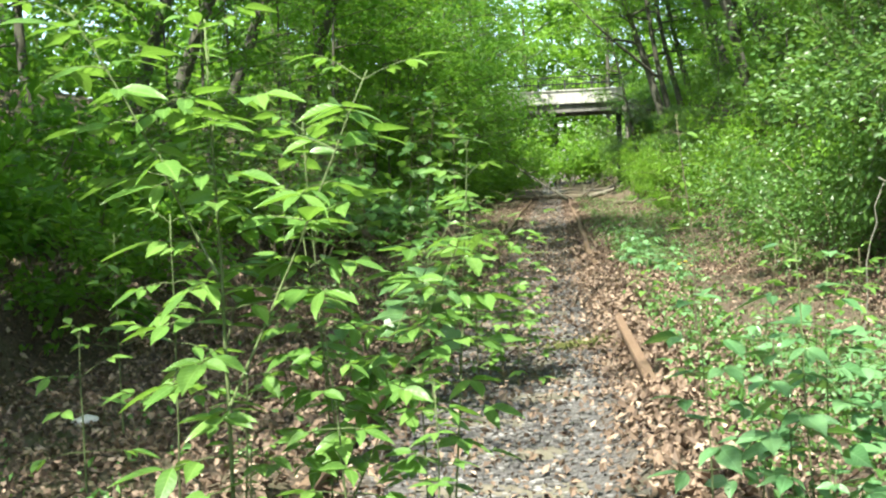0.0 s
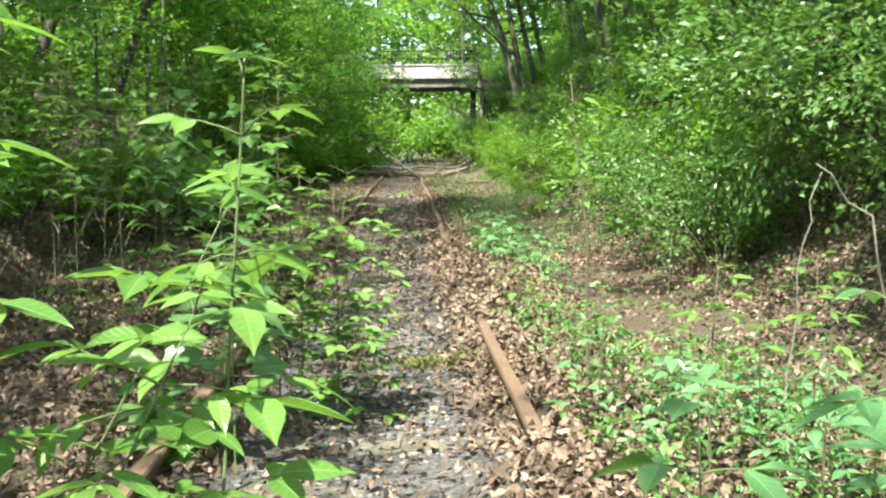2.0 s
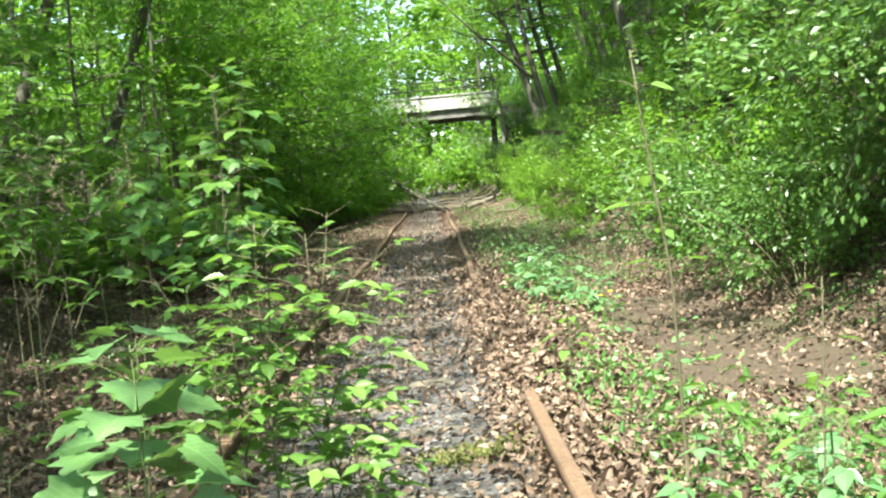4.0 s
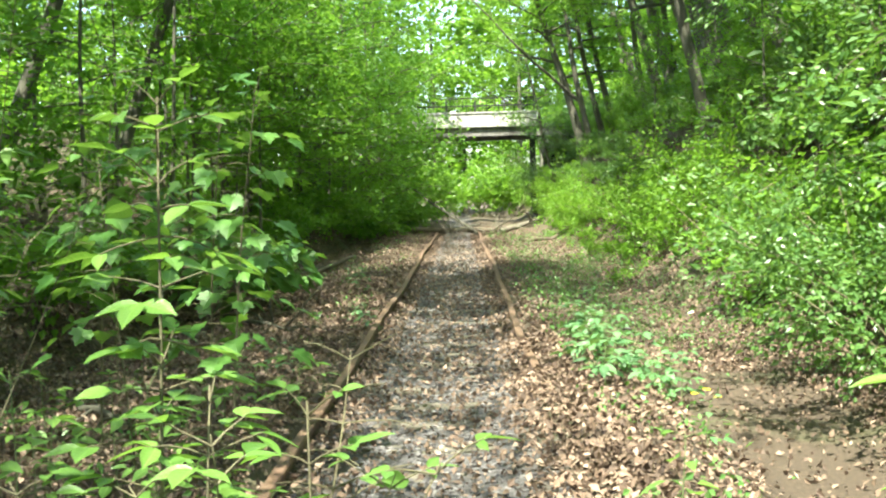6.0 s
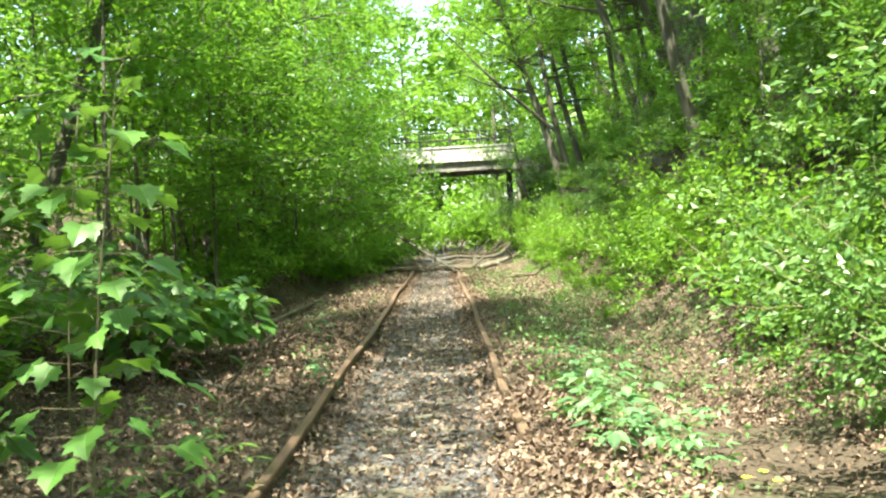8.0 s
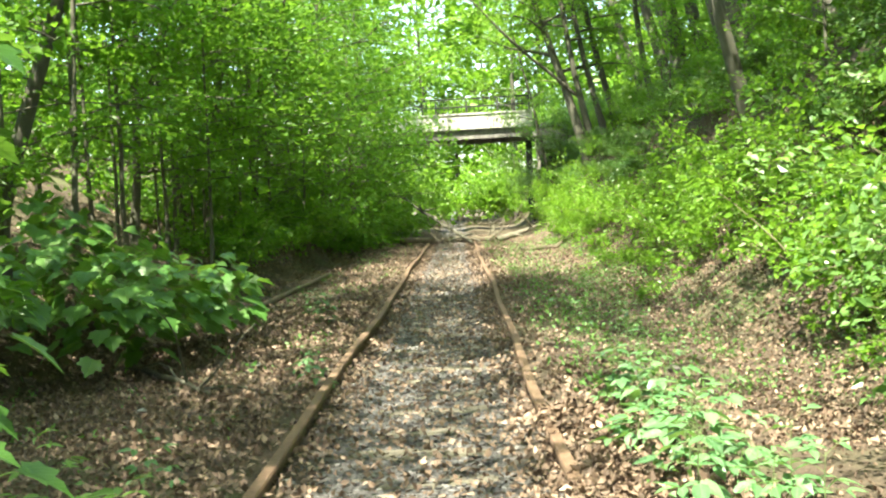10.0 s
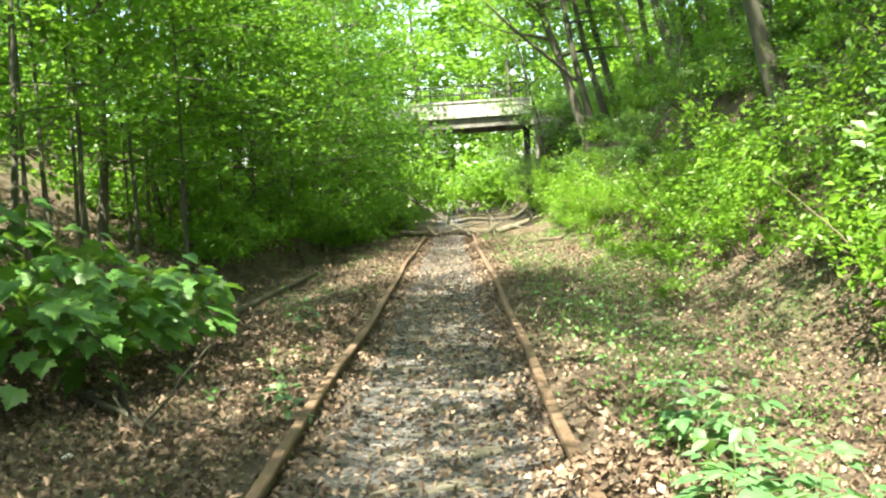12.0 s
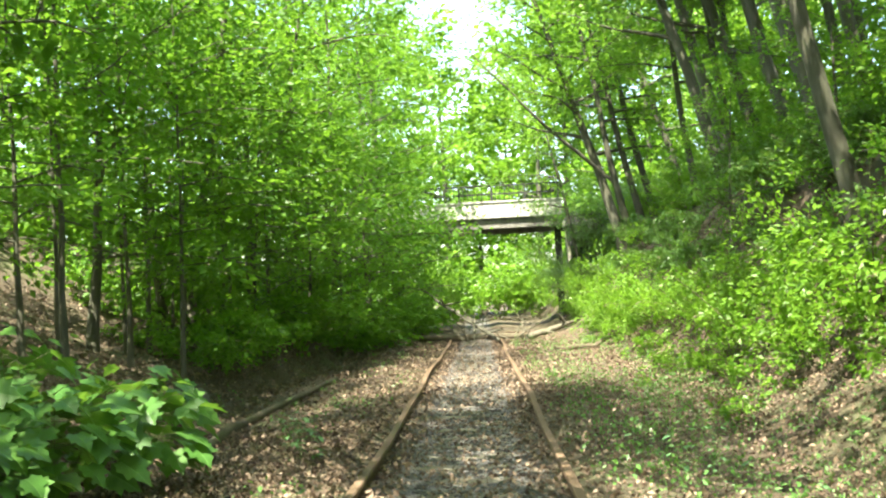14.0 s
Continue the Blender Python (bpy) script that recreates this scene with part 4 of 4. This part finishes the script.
sapling(-1.0, 17.1, 392, 0.25, "small green plant beside the rail", "small plants", HERB, 0.08, nodes=5, leaflets=3, reach=0.1)
sapling(-1.36, 20.8, 393, 0.42, "small green plant among dead leaves", "small plants", HERB, 0.08, nodes=8, leaflets=3, reach=0.13, branches=2)
sapling(-1.3, 13.6, 394, 0.3, "small green plant among dead leaves", "small plants", HERB, 0.07, nodes=6, leaflets=3, reach=0.1)
# low patch of soft-leaved plants by the ditch
for k in range(19):
    r = np.random.default_rng(400 + k)
    sapling(1.12 + 0.75 * r.random(), 12.4 + 2.9 * r.random(), 420 + k, 0.26 + 0.24 * r.random(), "low leafy herb with blue-green leaves beside the ditch", "ditch herbs", HERB, 0.115, nodes=5, leaflets=3, reach=0.14, name="herb")
sapling(1.0, 8.95, 461, 0.5, "bright herb with long pointed leaves", "ditch herbs", OVATE, 0.13, nodes=5, leaflets=1, reach=0.1, name="herb")
sapling(1.5, 8.6, 462, 0.35, "low leafy herb with blue-green leaves beside the ditch", "ditch herbs", HERB, 0.08, nodes=5, leaflets=3, reach=0.12, name="herb")
for k in range(16):
    r = np.random.default_rng(480 + k)
    sapling(1.1 + 1.5 * r.random(), 16.6 + 9 * r.random(), 500 + k, 0.25 + 0.35 * r.random(), "thin weed among dead leaves", "ditch weeds", HERB, 0.06, nodes=6, leaflets=1, reach=0.1, thick=0.004, name="weed")


# ---- low green growth too small to count ----
def growth_mesh(n):
    r = np.random.default_rng(41)
    pick = r.random(n)
    y = 2.8 + 42 * r.random(n) ** 1.9
    x = np.where(pick < 0.45, 0.95 + 2.4 * r.random(n), np.where(pick < 0.92, 3.01 + 2.6 * r.random(n), -0.95 - 2.6 * r.random(n)))
    y = np.where(x > 3.0, 8 + 36 * r.random(n), y)
    patch = r.random(n) < 0.10
    x[patch] = 0.98 + 1.5 * r.random(patch.sum()) ** 1.2
    y[patch] = 3.6 + 5.2 * r.random(patch.sum())
    ditch = r.random(n) < 0.10
    x[ditch] = 1.1 + 1.8 * r.random(ditch.sum())
    y[ditch] = 16 + 14 * r.random(ditch.sum())
    keep = ~((x > 1.7) & (x < 3.0) & (y > 9) & (y < 16))
    x, y = x[keep], y[keep]
    m = len(x)
    k = 12
    px = (x[:, None] + 0.07 * r.normal(size=(m, k))).ravel()
    py = (y[:, None] + 0.07 * r.normal(size=(m, k))).ravel()
    lush = np.where((x > 0.9) & (x < 3.0) & (r.random(m) < 0.25), 0.38 * r.random(m), 0.0)
    tall = np.repeat(0.05 + 0.16 * r.random(m) + lush, k) * r.random(m * k)
    p = np.stack([px, py, ground_z(px, py) + 0.02 + tall], -1)
    return leaf_cloud("ground_growth", p, 0.02 + 0.04 * r.random(m * k) ** 1.6, LEAF_WEED, r, 0.6)


tagged(new("ground_growth", growth_mesh(2500)), "low green weeds sprouting through dead leaves", "ground plants", kind="stuff")


# ---- logs, sticks and rocks ----
def log(name, pts, r0, r1, label, material=DEADWOOD, seed=1, twigs=0):
    r = np.random.default_rng(seed)
    pts = np.array(pts, float)
    t = np.linspace(0, 1, 9)
    seg = np.linspace(0, 1, len(pts))
    path = np.stack([np.interp(t, seg, pts[:, a]) for a in range(3)], -1)
    path[1:-1] += r.normal(size=(7, 3)) * 0.015
    root = thing(name, *path[0], label, name.replace("_", " "), "fallen wood")
    w = Tubes().add(path - path[0], np.linspace(r0, r1, 9), 8)
    w.q += [np.array([[b, b + 1, b + 2, b + 3], [b, b + 3, b + 4, b + 7], [b + 4, b + 5, b + 6, b + 7]]) for b in (0, 64)]
    part("trunk", w.mesh("trunk", material), root)
    for k in range(twigs):
        at = path[int(r.integers(3, 9))] - path[0]
        tw = limb_path(at, unit(r.normal(size=3) + np.array([0, 0, 0.5])), 0.4 + 0.8 * r.random(), r, 5, 0.02, 0.2)
        part("twig", Tubes().add(tw, np.linspace(r1 * 0.6 + 0.004, 0.004, 6), 5).mesh("twig", material), root)
    return root


def gz(x, y, up=0.0):
    return (x, y, float(ground_z(x, y)) + up)


log("fallen_log", [gz(-2.55, 21.6, 0.05), gz(-2.62, 26, 0.05), gz(-2.4, 31.0, 0.05)], 0.058, 0.042, "long brown fallen log lying along the bank foot", LOG_BROWN, 2)
log("fallen_tree", [(-1.7, 46.0, 1.75), (-0.6, 45, 0.95), (0.7, 43.4, 0.08)], 0.03, 0.06, "thin dead tree leaning down across the track", BARK, 3, 6)
log("fallen_log", [gz(-1.7, 45.5, 0.12), (0.2, 45.2, 0.16), (1.4, 44.6, 0.14)], 0.11, 0.09, "dark fallen log lying across the track", LOG_BROWN, 4)
log("fallen_log", [gz(1.5, 44.2, 0.08), (2.1, 44.6, 0.25), (2.7, 44.9, 0.42)], 0.11, 0.07, "pale broken log at the end of the track", DEADWOOD, 5, 3)
log("fallen_log", [gz(1.9, 38.3, 0.04), gz(2.9, 38.8, 0.06), gz(4.1, 39.4, 0.12)], 0.07, 0.05, "weathered log resting against the bank", LOG_BROWN, 6, 2)
log("fallen_branch", [gz(-3.9, 16.9, 0.0), (-3.75, 17.0, 0.55), (-3.55, 17.1, 1.05)], 0.022, 0.012, "pale bare stick standing at the bank", BARK_PALE, 7, 4)
log("fallen_branch", [gz(-2.6, 12.6, 0.05), gz(-1.9, 11.6, 0.04)], 0.03, 0.018, "dark fallen branch on dead leaves", BARK, 8, 2)
log("fallen_branch", [gz(-3.0, 18.6, 0.06), gz(-2.2, 17.3, 0.05), gz(-1.6, 16.2, 0.04)], 0.035, 0.015, "dark fallen branch on dead leaves", BARK, 9, 4)
log("fallen_branch", [gz(3.9, 27.5, 0.1), gz(4.4, 26.0, 0.3)], 0.03, 0.02, "pale branch lying on the bank", BARK_PALE, 11, 2)
log("bare_limb", [(5.1, 50.0, 5.0), (2.5, 49.0, 7.2), (0.45, 48.4, 9.35)], 0.075, 0.02, "long thin bare limb reaching out from a leaning trunk", BARK, 15, 8)
log("bare_stick", [gz(2.2, 7.0, 0.0), (2.26, 7.0, 0.62), (2.36, 6.98, 1.12)], 0.005, 0.003, "thin bleached stick standing in the bank bushes", BARK_PALE, 16)
log("bare_stick", [gz(2.9, 7.1, 0.0), (2.62, 7.0, 0.88), (2.32, 6.95, 1.16)], 0.008, 0.004, "thin bleached stick leaning in the bank bushes", BARK_PALE, 17)
log("dead_trunk", [(4.10, 59.0, 0.2), (4.16, 59.05, 2.0), (4.02, 59.1, 4.1)], 0.10, 0.07, "pale broken trunk standing against the bridge pier", BARK_PALE, 12)
for k in range(14):
    r = np.random.default_rng(600 + k)
    x, y = -0.6 + 2.4 * r.random(), 42.6 + 2.6 * r.random()
    log("fallen_branch", [gz(x, y, 0.05), (x + r.normal() * 0.6, y + r.normal() * 0.5, 0.25 + 0.6 * r.random())], 0.022, 0.008, "tangled dead branch in a brush pile", DEADWOOD, 620 + k, 4)


def rock(x, y, sx, sy, sz, seed, label, up=0.0, blocky=0.0):
    r = np.random.default_rng(seed)
    bm = bmesh.new()
    bmesh.ops.create_icosphere(bm, subdivisions=3, radius=1.0)
    off = Vector(r.random(3) * 50)
    for v in bm.verts:
        c = v.co.copy()
        if blocky:
            m = max(abs(c.x), abs(c.y), abs(c.z))
            c = c.lerp(c / m, blocky)
        c *= 1 + 0.35 * (1 - 0.6 * blocky) * noise.noise(v.co * 1.3 + off) + 0.08 * noise.noise(v.co * 4 + off)
        v.co = Vector((c.x * sx, c.y * sy, c.z * sz))
    me = bpy.data.meshes.new("rock")
    bm.to_mesh(me)
    bm.free()
    me.materials.append(ROCK)
    ob = new("rock", me)
    ob.matrix_basis = pose(x, y, float(ground_z(x, y)) + up, 0, 0, r.random() * 40)
    return tagged(ob, label, "rock", "rocks in the bank")


rock(-4.7, 19.2, 0.5, 0.45, 0.4, 1, "large square grey stone block in the shaded bank", 0.1, 0.7)
rock(-3.35, 25.2, 0.16, 0.14, 0.12, 3, "pale sunlit rock at the bank foot", 0.15)
rock(1.75, 17.6, 0.07, 0.055, 0.04, 7, "small grey stone in the ditch", 0.02)
rock(2.1, 18.0, 0.05, 0.06, 0.035, 8, "small grey stone in the ditch", 0.02)
# small pale stones, a bare stick and a moss cushion
def pebble(x, y, size, seed, label, mat):
    ob = rock(x, y, size, size * 0.8, size * 0.55, seed, label, size * 0.25)
    ob.name = "pebble"
    ob.data.materials[0] = mat
    return tagged(ob, category="pebble", group="pale pebbles")


PALE_STONE = stone_material("pale_stone", (0.5, 0.48, 0.45), (0.6, 0.58, 0.55), (0.7, 0.68, 0.65))
pebble(-0.21, 4.99, 0.028, 31, "small white stone on the ballast", PALE_STONE)
pebble(-2.35, 5.49, 0.07, 32, "flat white stone among dead leaves", PALE_STONE)
pebble(-2.03, 15.98, 0.04, 33, "small white stone among dead leaves", PALE_STONE)
pebble(-1.53, 17.83, 0.035, 34, "small white stone among dead leaves", PALE_STONE)
log("bare_stick", [gz(-1.14, 3.8, 0.0), (-1.13, 3.72, 0.13), (-1.12, 3.64, 0.25)], 0.007, 0.004, "thin bleached stick poking from dead leaves", BARK_PALE, 14)
MOSS = leaf_material("moss", (0.06, 0.075, 0.015), (0.10, 0.11, 0.025), (0.15, 0.15, 0.04), 0.1, 0.8)
rm = np.random.default_rng(88)
mp_ = np.stack([0.42 + 0.13 * rm.normal(size=900), 8.0 + 0.09 * rm.normal(size=900)], -1)
mz = ground_z(mp_[:, 0], mp_[:, 1]) + 0.01 + 0.03 * rm.random(900)
tagged(new("moss", leaf_cloud("moss", np.column_stack([mp_, mz]), 0.018 + 0.02 * rm.random(900), MOSS, rm, 0.8)), "olive moss cushion growing on the ballast", "moss", kind="stuff")

# yellow flower by the ditch
m_, nt_, p_ = nodes_of("yellow_petal")
nt_.links.new(ramp(nt_, noise_of(nt_, 40.0), [(0.3, (0.75, 0.55, 0.02)), (0.7, (0.85, 0.72, 0.05))]), p_.inputs["Base Color"])
PETAL = ovate_leaf("petal", m_, 0.2, -0.1, 0.3)
flower = sapling(1.56, 11.08, 470, 0.36, "small weed with yellow flowers beside the ditch", "ditch herbs", HERB, 0.07, nodes=5, leaflets=1, reach=0.08, name="flower")
rf = np.random.default_rng(5)
for hx, hy, hz in ((0.0, 0.0, 0.38), (0.07, 0.03, 0.33), (-0.06, 0.04, 0.35)):
    for k in range(7):
        a = k * 0.9
        part("petal", PETAL, flower, "yellow petal", leaf_pose((hx, hy, hz), (math.cos(a), math.sin(a), 0.35), 0.028, rf, 0.1))

# thin bare saplings on the shaded bank
pole = tree_kind("thin bare pole sapling with a few high leaves", LEFT_WOODS, 51, 6.5, 0.35, 1.0, 900, 0.13, LEAF_TREE, radius=0.035, limbs=10)
for k in range(20):
    r = np.random.default_rng(700 + k)
    pole(-3.6 - 2.0 * r.random(), 17 + 27 * (k + r.random()) / 20, r.random() * 360, 0.8 + 0.4 * r.random(), 0.05, (r.normal() * 3, r.normal() * 3))
